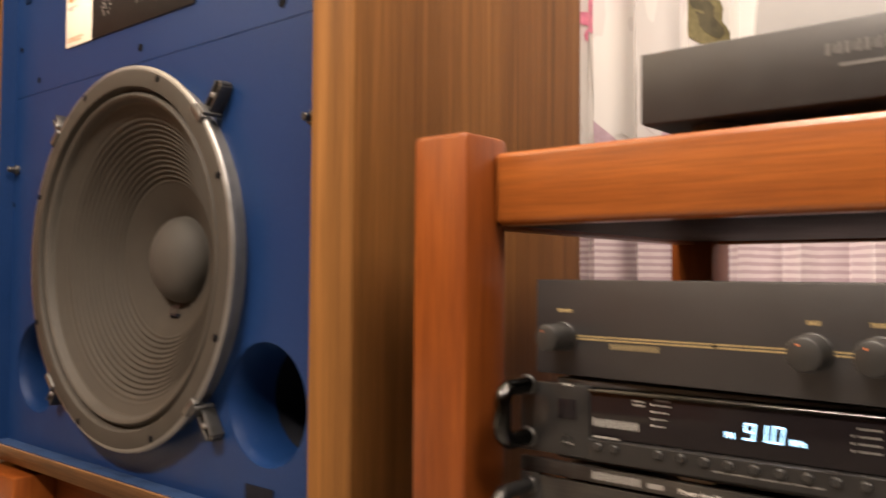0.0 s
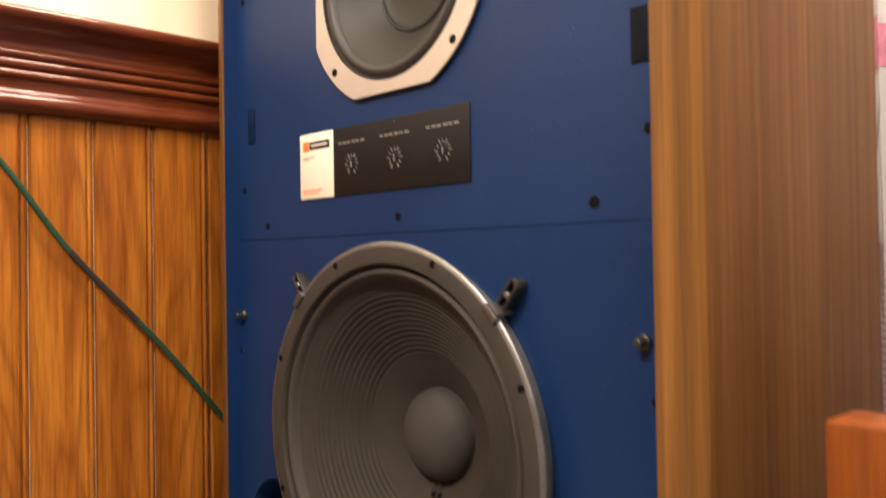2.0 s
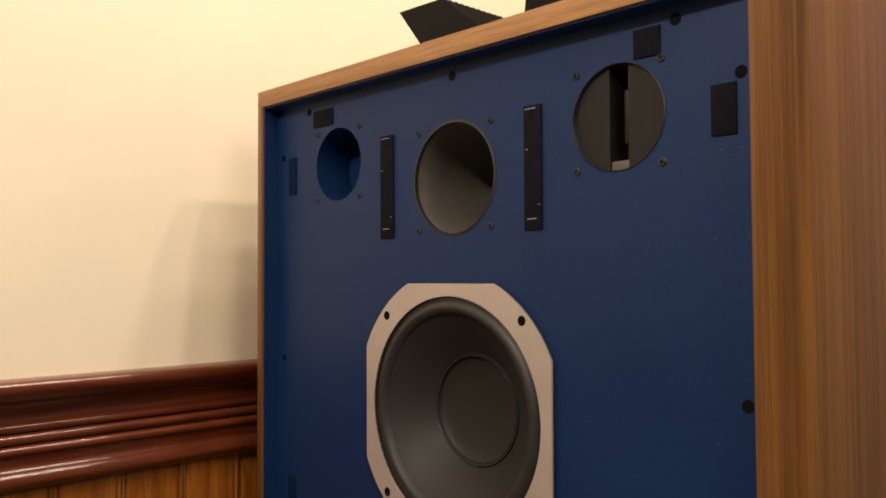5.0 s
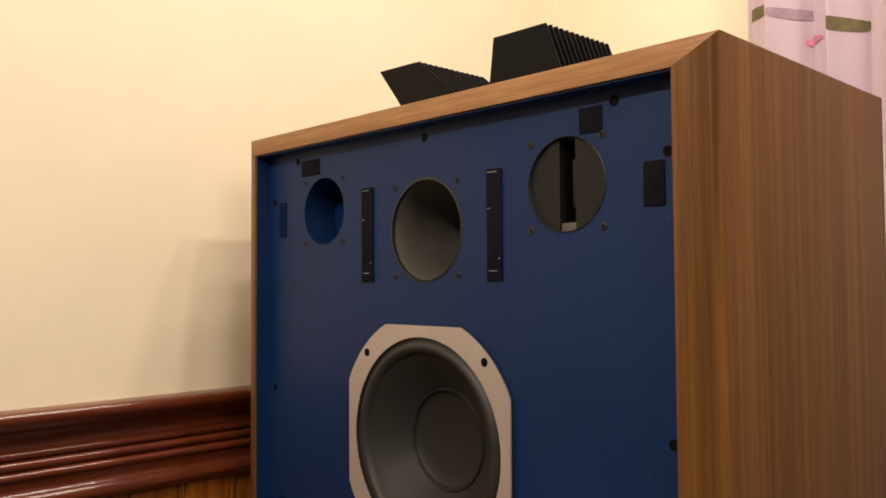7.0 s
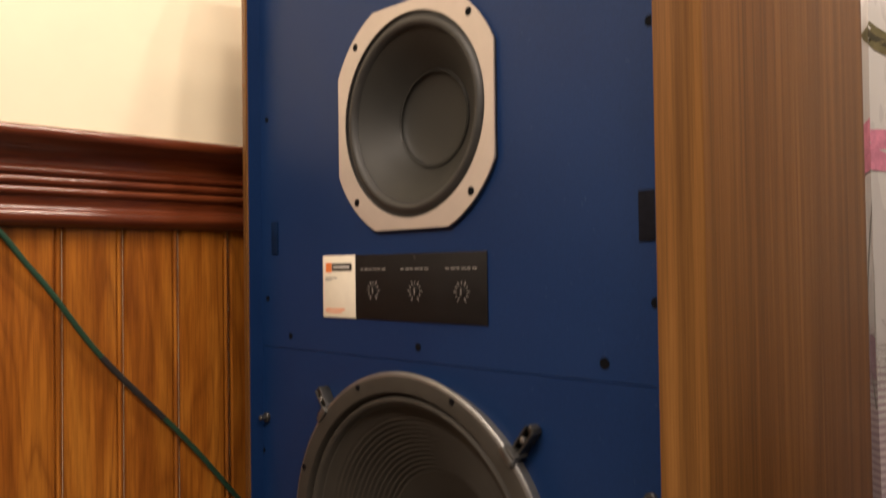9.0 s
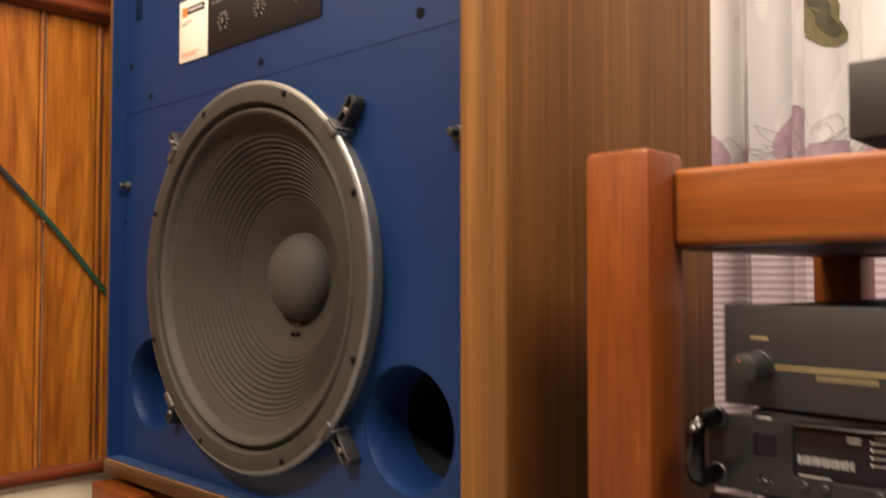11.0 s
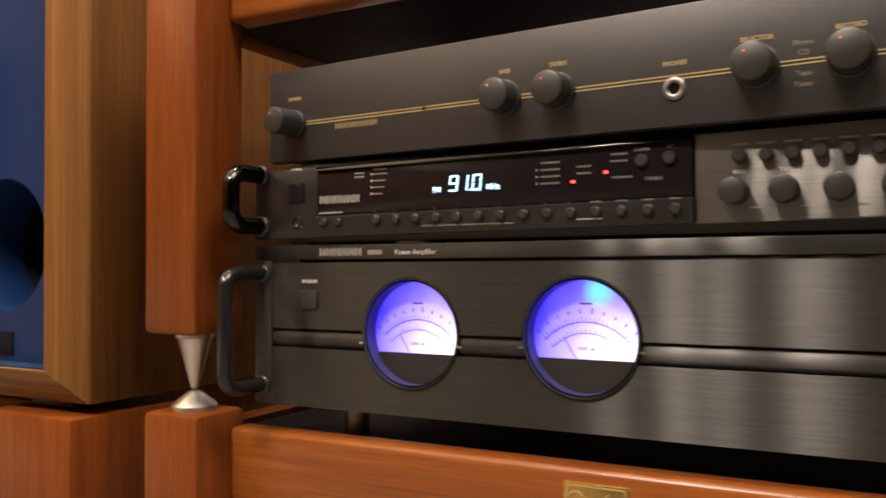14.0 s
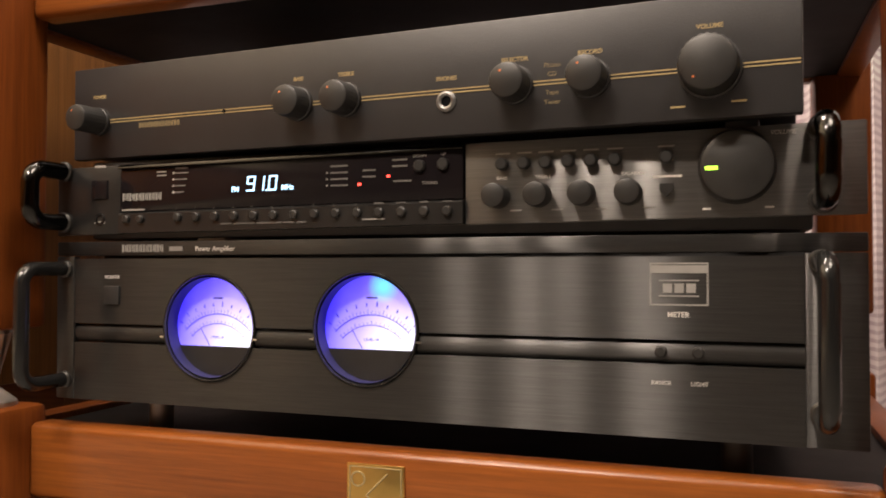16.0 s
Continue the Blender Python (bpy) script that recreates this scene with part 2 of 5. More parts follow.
PRINT = plain("grey_white_print", (0.62, 0.60, 0.57), 0.5)
PRINT_MID = plain("worn_grey_print", (0.29, 0.283, 0.27), 0.5)
PRINT_FAINT = plain("faint_grey_print", (0.11, 0.105, 0.10), 0.5)
PRINT_DIM = plain("dim_grey_print", (0.22, 0.21, 0.20), 0.5)
GOLD_PRINT = plain("gold_print", (0.33, 0.25, 0.115), 0.5, 0.0)
GOLD_DIM = plain("worn_gold_print", (0.22, 0.17, 0.085), 0.5)
PREAMP = plain("matt_black_lacquer", (0.021, 0.020, 0.021), 0.42, 0, 0.1, 40, 0.25, 0, 1400)
AMP_FACE = brushed("black_brushed_aluminium", (0.050, 0.049, 0.048), 0.29, (0.0075, 0.0074, 0.0074))
TUNER_FACE = brushed("grey_brushed_aluminium", (0.110, 0.107, 0.104), 0.29, (0.027, 0.0262, 0.0255))
TUNER_DARK = plain("black_satin_panel", (0.013, 0.0125, 0.0125), 0.3, 0, 0.1, 50, 0.1)
GLASS_BLACK = plain("smoked_display_window", (0.010, 0.008, 0.009), 0.10, 0, 0.1, 30, 0.0, 0.0, specular=0.2)
KNOB = plain("black_knob", (0.020, 0.0193, 0.0186), 0.42, 0.1, 0.15, 60, 0.15)
CHROME = plain("polished_chrome", (0.72, 0.70, 0.67), 0.12, 1.0, 0.04, 60, 0.02)
STEEL = plain("satin_nickel", (0.62, 0.60, 0.56), 0.36, 1.0, 0.06, 80, 0.05)
BRASS = plain("brushed_brass", (0.72, 0.50, 0.16), 0.32, 1.0, 0.08, 60, 0.1)
HANDLE = plain("glossy_black_handle", (0.010, 0.010, 0.010), 0.17, 0.0, 0.1, 60, 0.02)
CABLE = plain("green_cable_sheath", (0.012, 0.050, 0.027), 0.45, 0, 0.15, 60, 0.1)
CABLE_DARK = plain("black_cable_tape", (0.018, 0.018, 0.018), 0.5)
SHELF = plain("black_shelf_board", (0.007, 0.006, 0.006), 0.6, 0, 0.15, 30, 0.1, specular=0.2)
LENS = plain("black_lens_plate", (0.005, 0.005, 0.005), 0.55, 0.0, 0.15, 60, 0.1, specular=0.12)
DISPLAY = glowing("display_digits", (0.42, 0.72, 1.0), 0.75)
LED_RED = glowing("red_indicator", (1.0, 0.06, 0.04), 1.0)
LED_GREEN = glowing("green_indicator", (0.45, 1.0, 0.05), 0.7)


# ---- building helpers ----
ORIGIN = {}


def thing(name, at, label, category, group="", kind=""):
    ob = new(name)
    ob.empty_display_size = 0.02
    ob.location = at
    ORIGIN[ob.name] = Vector(at)
    return tagged(ob, label, category, group, kind)


def mesh_of(name, bm, mat, smooth=40.0):
    me = bpy.data.meshes.new(name)
    bmesh.ops.recalc_face_normals(bm, faces=bm.faces)
    bm.to_mesh(me)
    bm.free()
    me.materials.append(mat)
    if smooth:
        me.shade_smooth()
        me.set_sharp_from_angle(angle=radians(smooth))
    return me


def part(name, bm, mat, parent, label="", smooth=40.0):
    """One mesh, given in world places, under a thing or a part."""
    o = ORIGIN[parent.name]
    bmesh.ops.translate(bm, verts=bm.verts, vec=-o)
    ob = new(name, mesh_of(name, bm, mat, smooth))
    ob.parent = parent
    ORIGIN[ob.name] = o
    if label:
        ob["label"] = label
    return ob


def solid(name, bm, mat, label, category, group="", kind="", smooth=40.0):
    """A thing of one mesh, its origin at the middle of its base."""
    lo = [min(v.co[i] for v in bm.verts) for i in range(3)]
    hi = [max(v.co[i] for v in bm.verts) for i in range(3)]
    at = Vector(((lo[0] + hi[0]) / 2, (lo[1] + hi[1]) / 2, lo[2]))
    bmesh.ops.translate(bm, verts=bm.verts, vec=-at)
    ob = new(name, mesh_of(name, bm, mat, smooth))
    ob.location = at
    ORIGIN[ob.name] = at
    return tagged(ob, label, category, group, kind)


def box(x0, x1, y0, y1, z0, z1, bev=0.0, seg=2, bm=None):
    bm2 = bmesh.new()
    bmesh.ops.create_cube(bm2, size=1)
    for v in bm2.verts:
        v.co = Vector(((x0 + x1) / 2 + v.co.x * (x1 - x0), (y0 + y1) / 2 + v.co.y * (y1 - y0), (z0 + z1) / 2 + v.co.z * (z1 - z0)))
    if bev:
        bmesh.ops.bevel(bm2, geom=list(bm2.edges), offset=bev, segments=seg, profile=0.5, affect="EDGES")
    if bm is None:
        return bm2
    return join(bm, bm2)


def join(bm, other):
    me = bpy.data.meshes.new("joined")
    other.to_mesh(me)
    other.free()
    bm.from_mesh(me)
    bpy.data.meshes.remove(me)
    return bm


def lathe(profile, cx, cz, n=64, close=False, bm=None):
    """Rings of (radius, y) turned round the line through (cx, cz) along y."""
    bm = bm or bmesh.new()
    rings = []
    for r, y in profile:
        if r < 1e-6:
            rings.append([bm.verts.new((cx, y, cz))])
        else:
            rings.append([bm.verts.new((cx + r * math.cos(2 * math.pi * i / n), y, cz + r * math.sin(2 * math.pi * i / n))) for i in range(n)])
    pairs = list(zip(rings, rings[1:])) + ([(rings[-1], rings[0])] if close else [])
    for a, b in pairs:
        for i in range(n):
            j = (i + 1) % n
            q = [a[i % len(a)], a[j % len(a)], b[j % len(b)], b[i % len(b)]]
            q = list(dict.fromkeys(q))
            if len(q) > 2:
                bm.faces.new(q)
    return bm


def disc(cx, cz, y0, y1, r, n=32, bev=0.0008, bm=None):
    """A short cylinder along y, its front rim at y0 rounded."""
    return lathe([(0, y0), (r - bev, y0), (r, y0 + bev), (r, y1), (0, y1)], cx, cz, n, bm=bm)


def tube(points, radius, n=12, bm=None):
    """A round bar through points."""
    bm = bm or bmesh.new()
    pts = [Vector(p) for p in points]
    rings = []
    for i, p in enumerate(pts):
        d = (pts[min(i + 1, len(pts) - 1)] - pts[max(i - 1, 0)]).normalized()
        side = d.cross(Vector((0.31, 0.17, 0.93))).normalized()
        up = side.cross(d)
        rings.append([bm.verts.new(p + radius * (side * math.cos(2 * math.pi * k / n) + up * math.sin(2 * math.pi * k / n))) for k in range(n)])
    for a, b in zip(rings, rings[1:]):
        for k in range(n):
            bm.faces.new((a[k], a[(k + 1) % n], b[(k + 1) % n], b[k]))
    bm.faces.new(rings[0])
    bm.faces.new(rings[-1][::-1])
    return bm


def prism(outline, axis, a, b, bm=None):
    """An outline of (u, v) pulled along an axis from a to b."""
    bm = bm or bmesh.new()
    put = {"x": lambda u, v, w: (w, u, v), "y": lambda u, v, w: (u, w, v), "z": lambda u, v, w: (u, v, w)}[axis]
    r0 = [bm.verts.new(put(u, v, a)) for u, v in outline]
    r1 = [bm.verts.new(put(u, v, b)) for u, v in outline]
    k = len(outline)
    for i in range(k):
        bm.faces.new((r0[i], r0[(i + 1) % k], r1[(i + 1) % k], r1[i]))
    bm.faces.new(r0[::-1])
    bm.faces.new(r1)
    return bm


def holed_plate(outer, holes, y0, y1, n=48):
    """A plate in the xz plane with round holes through it; outer is a list of (x, z), holes are (x, z, r)."""
    bm = bmesh.new()
    loops = [[Vector((x, y0, z)) for x, z in outer]]
    for cx, cz, r in holes:
        loops.append([Vector((cx + r * math.cos(2 * math.pi * i / n), y0, cz + r * math.sin(2 * math.pi * i / n))) for i in range(n)])
    edges = []
    rings = []
    for loop in loops:
        vs = [bm.verts.new(c) for c in loop]
        rings.append(vs)
        edges += [bm.edges.new((vs[i], vs[(i + 1) % len(vs)])) for i in range(len(vs))]
    bmesh.ops.triangle_fill(bm, use_beauty=True, use_dissolve=False, edges=edges)
    for vs in rings:
        back = [bm.verts.new((v.co.x, y1, v.co.z)) for v in vs]
        k = len(vs)
        for i in range(k):
            bm.faces.new((vs[i], vs[(i + 1) % k], back[(i + 1) % k], back[i]))
    return bm


def lettering(text, x, z, y, height, mat, parent, bold=0.0, name="lettering", squeeze=1.0):
    """Flat letters facing -y, their middle at x and base line at z."""
    cu = bpy.data.curves.new("letters", "FONT")
    cu.body, cu.size, cu.align_x, cu.offset, cu.extrude, cu.resolution_u = text, height / 0.7, "CENTER", bold, 0.00008, 3
    ob = bpy.data.objects.new("letters", cu)
    scene.collection.objects.link(ob)
    dg = bpy.context.evaluated_depsgraph_get()
    me = bpy.data.meshes.new_from_object(ob.evaluated_get(dg))
    bpy.data.objects.remove(ob)
    bm = bmesh.new()
    bm.from_mesh(me)
    bpy.data.meshes.remove(me)
    for v in bm.verts:
        v.co = Vector((x + v.co.x * squeeze, y, z + v.co.y)) + Vector((0, -v.co.z, 0))
    return part(name, bm, mat, parent, smooth=0)


def bar(x0, x1, z0, z1, y, mat, parent, name="print_mark"):
    return part(name, box(x0, x1, y - 0.0003, y, z0, z1), mat, parent, smooth=0)


# ---- the room ----
FLOOR, CEIL = 0.14, 2.55
WX, BY = -0.750, 0.80
EX, FY = 4.2, -5.0
solid("floor", box(WX - 0.1, EX, FY, BY + 0.1, FLOOR - 0.06, FLOOR), TILE, "grey tiled floor in shade under the furniture", "floor", kind="structure")
solid("ceiling", box(WX - 0.1, EX, FY, BY + 0.1, CEIL, CEIL + 0.08), CEILING, "plain white painted ceiling", "ceiling", kind="structure")
wall_left = solid("wall_left", box(WX - 0.12, WX, FY, BY, FLOOR, CEIL), PLASTER, "cream painted wall above varnished wainscot boards", "wall", kind="structure")
solid("wall_back", box(WX - 0.12, EX, BY, BY + 0.1, FLOOR, CEIL), PLASTER, "cream painted wall behind the curtain", "wall", kind="structure")
# unseen walls added to close the room, dark brown to hold down bounced light
solid("wall_right", box(EX, EX + 0.1, FY, BY + 0.1, FLOOR, CEIL), UNSEEN_WALL, "plain unseen wall, dark brown to cut bounced light", "wall", kind="structure")
solid("wall_front", box(WX - 0.12, EX + 0.1, FY - 0.1, FY, FLOOR, CEIL), UNSEEN_WALL, "plain unseen wall, dark brown to cut bounced light", "wall", kind="structure")

# wainscot: cap moulding and bottom moulding as long profiles, boards with beaded joints
cap = [(0.0, 1.020), (0.031, 1.020), (0.035, 1.018), (0.0365, 1.014), (0.0365, 1.009), (0.034, 1.005), (0.029, 1.003), (0.027, 1.000), (0.022, 0.998), (0.015, 0.994), (0.0105, 0.988), (0.0088, 0.981), (0.0092, 0.976), (0.0115, 0.973)]
for zc, rr, out in ((0.9680, 0.0046, 0.0125), (0.9565, 0.0052, 0.0140), (0.9440, 0.0050, 0.0150)):
    cap += [(out + rr * 0.9 * math.sin(a), zc + rr * math.cos(a)) for a in [math.pi * i / 8 for i in range(9)]] + [(out - 0.0015, zc - rr - 0.0012)]
cap += [(0.0135, 0.9340), (0.0120, 0.9290), (0.0125, 0.9240), (0.0160, 0.9215), (0.0195, 0.9190), (0.0215, 0.9140), (0.0205, 0.9080), (0.0170, 0.9040), (0.0120, 0.9020), (0.0, 0.900)]
bm = bmesh.new()
r0 = [bm.verts.new((WX + u, FY, v)) for u, v in cap]
r1 = [bm.verts.new((WX + u, BY, v)) for u, v in cap]
for i in range(len(cap) - 1):
    bm.faces.new((r0[i], r0[i + 1], r1[i + 1], r1[i]))
solid("trim", bm, TRIM, "dark varnished moulded dado rail on the wall", "moulding", kind="structure", smooth=50)
low = [(0.0, 0.296), (0.006, 0.296), (0.012, 0.290), (0.014, 0.283), (0.010, 0.276), (0.0, 0.274)]
bm = bmesh.new()
r0 = [bm.verts.new((WX + u, FY, v)) for u, v in low]
r1 = [bm.verts.new((WX + u, BY, v)) for u, v in low]
for i in range(len(low) - 1):
    bm.faces.new((r0[i], r0[i + 1], r1[i + 1], r1[i]))
solid("trim", bm, TRIM, "dark varnished lower moulding under the wainscot boards", "moulding", kind="structure", smooth=50)

solid("baseboard", box(WX + 0.01, EX, BY - 0.014, BY, FLOOR, 0.276, 0.002), SKIRT, "dark grey skirting board along the back wall", "skirting", kind="structure")

# ---- the loudspeaker ----
CX = -0.3175
BAF, LIPX0, LIPX1, LIPZ0, LIPZ1 = 0.021, -0.610, -0.025, 0.325, 1.325
OX0, OX1, OZ0, OZ1, OY = -0.643, 0.008, 0.300, 1.350, 0.015
BACK = 0.354
speaker = thing("loudspeaker", (CX, 0.2, OZ0), "tall walnut loudspeaker with blue baffle, grille removed", "loudspeaker")


def mitred(name, quads, mat):
    """A panel of the carcase, mitred at its ends: four front lip, outer and back points at either end."""
    bm = bmesh.new()
    a, b = ([bm.verts.new(p) for p in q] for q in quads)
    k = len(a)
    for i in range(k):
        bm.faces.new((a[i], a[(i + 1) % k], b[(i + 1) % k], b[i]))
    bm.faces.new(a[::-1])
    bm.faces.new(b)
    bmesh.ops.bevel(bm, geom=[e for e in bm.edges if e.calc_length() > 0.3], offset=0.0015, segments=2, profile=0.5, affect="EDGES")
    return part(name, bm, mat, speaker)


for xi, xo in ((LIPX0, OX0), (LIPX1, OX1)):
    mitred("side_panel", [[(xi, 0, zi), (xo, OY, zo), (xo, BACK, zo), (xi, BACK, zi)] for zi, zo in ((LIPZ0, OZ0), (LIPZ1, OZ1))], WALNUT)
for name, zi, zo in (("top_panel", LIPZ1, OZ1), ("bottom_panel", LIPZ0, OZ0)):
    mitred(name, [[(xi, 0, zi), (xo, OY, zo), (xo, BACK, zo), (xi, BACK, zi)] for xi, xo in ((LIPX0, OX0), (LIPX1, OX1))], WALNUT_X)
part("back_panel", box(LIPX0, LIPX1, BACK - 0.02, BACK - 0.002, LIPZ0, LIPZ1), WALNUT, speaker)

# blue inner faces of the rim round the baffle
t = 0.0015
for x0, x1, z0, z1 in ((LIPX0, LIPX0 + t, LIPZ0 + t, LIPZ1 - t), (LIPX1 - t, LIPX1, LIPZ0 + t, LIPZ1 - t), (LIPX0, LIPX1, LIPZ0, LIPZ0 + t), (LIPX0, LIPX1, LIPZ1 - t, LIPZ1)):
    # bottom ledge gets a paler blue: dust, and light from above in the colour
    ledge = z1 < LIPZ0 + 0.01
    part("rim_lining", box(x0, x1, 0.003, BAF + 0.004, z0, z1), DUSTY_LIT if ledge else BLUE, speaker, "dusty blue ledge of the inner rim, paled for light from above" if ledge else "blue painted inner rim")

WC = (-0.3180, 0.5465)
MC = (-0.3195, 1.0035)
PORTS = ((-0.103, 0.4200, 0.0535), (-0.532, 0.4200, 0.0535))
HORNC, EMPTYC, TWC = (-0.318, 1.2185, 0.0525), (-0.4925, 1.249, 0.0392), (-0.1395, 1.249, 0.0412)
SPLIT = 0.7485
x0, x1 = LIPX0 + t, LIPX1 - t
part("upper_baffle", holed_plate([(x0, SPLIT + 0.0004), (x1, SPLIT + 0.0004), (x1, LIPZ1 - t), (x0, LIPZ1 - t)], [(*MC, 0.108), HORNC, EMPTYC, TWC], BAF, BAF + 0.02), BLUE, speaker, "matt blue painted baffle")
part("lower_baffle", holed_plate([(x0, LIPZ0 + t), (x1, LIPZ0 + t), (x1, SPLIT - 0.0004), (x0, SPLIT - 0.0004)], [(*WC, 0.180), *PORTS], BAF, BAF + 0.02), BLUE, speaker, "matt blue painted baffle")
# added black sheet behind the openings stands in for the dark inside
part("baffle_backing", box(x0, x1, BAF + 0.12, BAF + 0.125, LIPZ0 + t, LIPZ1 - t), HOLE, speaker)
for px, pz, pr in PORTS:
    bm = lathe([(pr + 0.0005, BAF + 0.0005), (pr - 0.001, BAF + 0.004), (pr - 0.003, BAF + 0.012), (pr - 0.004, BAF + 0.024), (pr - 0.0045, BAF + 0.050)], px, pz, 48)
    port = part("bass_port", bm, BLUE, speaker, "bass reflex port with a blue painted mouth")
    # deeper part of the port is near-black: its shade is put into the colour
    part("port_tube", lathe([(pr - 0.0038, BAF + 0.0498), (pr - 0.0042, BAF + 0.113), (0, BAF + 0.113)], px, pz, 48), PORT_SHADE, port, "black card tube")

# woofer
woofer = part("woofer", lathe([(0.180, 0.008), (0.182, 0.0020), (0.1865, 0.0005), (0.1910, 0.0005), (0.1934, 0.0025), (0.1936, 0.0045), (0.1922, 0.0062), (0.1872, 0.0070), (0.1855, 0.0085), (0.1855, 0.0212)], *WC, 96), CAST, speaker, "fifteen inch woofer with grey ribbed cone")
part("gasket", lathe([(0.1710, 0.010), (0.1715, 0.0030), (0.1730, 0.0004), (0.1870, -0.0002), (0.1890, 0.0004), (0.1892, 0.003)], *WC, 96), GASKET, woofer)
part("surround", lathe([(0.1568, 0.0130), (0.1584, 0.0122), (0.1602, 0.0070), (0.1622, 0.0040), (0.1645, 0.0032), (0.1668, 0.0045), (0.1684, 0.0085), (0.1696, 0.0105), (0.1712, 0.0060)], *WC, 96), SURROUND, woofer)
prof = []
for i in range(151):
    r = 0.1575 - i * (0.1575 - 0.045) / 150
    d = (0.1575 - r) / 0.1065
    y = 0.0128 + 0.0625 * d ** 0.93
    if 0.080 < r < 0.150:
        y += 0.0010 * math.cos(2 * math.pi * (r - 0.080) / 0.0050) * min(1, (0.150 - r) / 0.012, (r - 0.080) / 0.006)
    prof.append((r, y))
part("cone", lathe(prof, *WC, 96), CONE, woofer)
part("dust_cap", lathe([(0.0475, 0.0790)] + [(0.0465 * math.cos(a), 0.0765 - 0.029 * math.sin(a)) for a in [i * math.pi / 2 / 14 for i in range(15)]], *WC, 64), DOME, woofer)
for k in range(8):
    a = radians(22.5 + 45 * k)
    part("mounting_hole", disc(WC[0] + 0.1855 * math.cos(a), WC[1] + 0.1855 * math.sin(a), -0.0010, 0.002, 0.0036, 16), HOLE, woofer)
for dx in (-0.004, 0.004):
    part("wire_eyelet", disc(WC[0] + dx, WC[1] - 0.060, 0.0655, 0.0730, 0.0024, 12), FOAM, woofer)
    part("lead_wire", tube([(WC[0] + dx, 0.0645, WC[1] - 0.0600), (WC[0] + dx * 0.95, 0.0655, WC[1] - 0.0530), (WC[0] + dx * 0.9, 0.0740, WC[1] - 0.0460)], 0.0008, 8), LEAD, woofer, "reddish brown lead wire")


def mount_clamp(angle):
    """A cast saddle over the woofer's rim with a slender arm out to a bolt in the baffle."""
    a = radians(angle)
    turn = Matrix.Translation((WC[0], 0, WC[1])) @ Matrix.Rotation(math.pi / 2 - a, 4, "Y") @ Matrix.Translation((0, 0, 0.187))
    saddle = box(-0.0100, 0.0100, -0.0030, 0.0080, 0.0, 0.0075, 0.0018)
    box(-0.0070, 0.0070, -0.0010, 0.0205, 0.0060, 0.0105, 0.0016, bm=saddle)
    arm = bmesh.new()
    for s in (-1, 1):
        box(s * 0.0042 - 0.0011, s * 0.0042 + 0.0011, 0.0060, 0.0208, 0.0095, 0.0365, 0.0008, bm=arm)
    box(-0.0042, 0.0042, 0.0140, 0.0206, 0.0100, 0.0350, 0.0010, bm=arm)
    box(-0.0034, 0.0034, 0.0080, 0.0206, 0.0330, 0.0385, 0.0014, bm=arm)
    lean = (1 if math.cos(a) > 0 else -1) * (1 if math.sin(a) > 0 else -1) * radians(-9)
    turn2 = turn @ Matrix.Translation((0, 0, 0.006)) @ Matrix.Rotation(lean, 4, "Y") @ Matrix.Translation((0, 0, -0.006))
    bmesh.ops.transform(saddle, matrix=turn, verts=saddle.verts)
    bmesh.ops.transform(arm, matrix=turn2, verts=arm.verts)
    turn = turn2
    return part("mounting_clamp", saddle, SADDLE, speaker, "grey cast saddle over the woofer rim"), arm, turn


for angle in (43, 135, 225, 315):
    clamp, arm, turn = mount_clamp(angle)
    part("clamp_arm", arm, CLAMP, clamp, "blackened steel arm")
    q = turn @ Vector((0, 0, 0.0235))
    part("clamp_bolt", lathe([(0, 0.0055), (0.0022, 0.0055), (0.0029, 0.0062), (0.0029, 0.0095), (0.0020, 0.0100), (0.0020, 0.0145)], q.x, q.z, 6), CAST, clamp, "steel hexagon bolt")

# ten inch driver
HALF, FLAT = 0.118, 0.0555
octo = []
for k in range(4):
    a0, a1 = math.atan2(FLAT, HALF) + k * math.pi / 2, math.atan2(HALF, FLAT) + k * math.pi / 2
    octo += [(MC[0] + 0.1304 * math.cos(a0 + (a1 - a0) * i / 8), MC[1] + 0.1304 * math.sin(a0 + (a1 - a0) * i / 8)) for i in range(9)]
mid = part("mid_driver", holed_plate(octo, [(*MC, 0.1065)], 0.0155, 0.0175, 72), OCTA, speaker, "ten inch driver with flat-sided champagne frame", smooth=30)
part("frame_gasket", holed_plate([(MC[0] + (x - MC[0]) * 0.992, MC[1] + (z - MC[1]) * 0.992) for x, z in octo], [(*MC, 0.1066)], 0.0172, BAF, 72), RUBBER, mid, smooth=30)
part("surround", lathe([(0.1065, 0.0165), (0.1062, 0.0190), (0.1035, 0.0190), (0.1020, 0.0175), (0.0985, 0.0150), (0.0950, 0.0150), (0.0915, 0.0175), (0.0900, 0.0215)], *MC, 80), RUBBER, mid)
part("cone", lathe([(0.0905, 0.0212), (0.088, 0.0228), (0.075, 0.0335), (0.060, 0.0460), (0.0525, 0.0520)], *MC, 80), MIDCONE, mid)
part("dust_cap", lathe([(0.0530, 0.0518), (0.0520, 0.0502), (0.0505, 0.0508)] + [(0.0505 * math.cos(a), 0.0513 + 0.010 * math.sin(a)) for a in [i * math.pi / 2 / 10 for i in range(1, 11)]], *MC, 64), MIDCONE, mid)
part("cap_ring", lathe([(0.0499, 0.0502), (0.0505, 0.0511), (0.0513, 0.0515), (0.0521, 0.0511), (0.0528, 0.0500)], *MC, 96), HANDLE_GLOSS, mid)
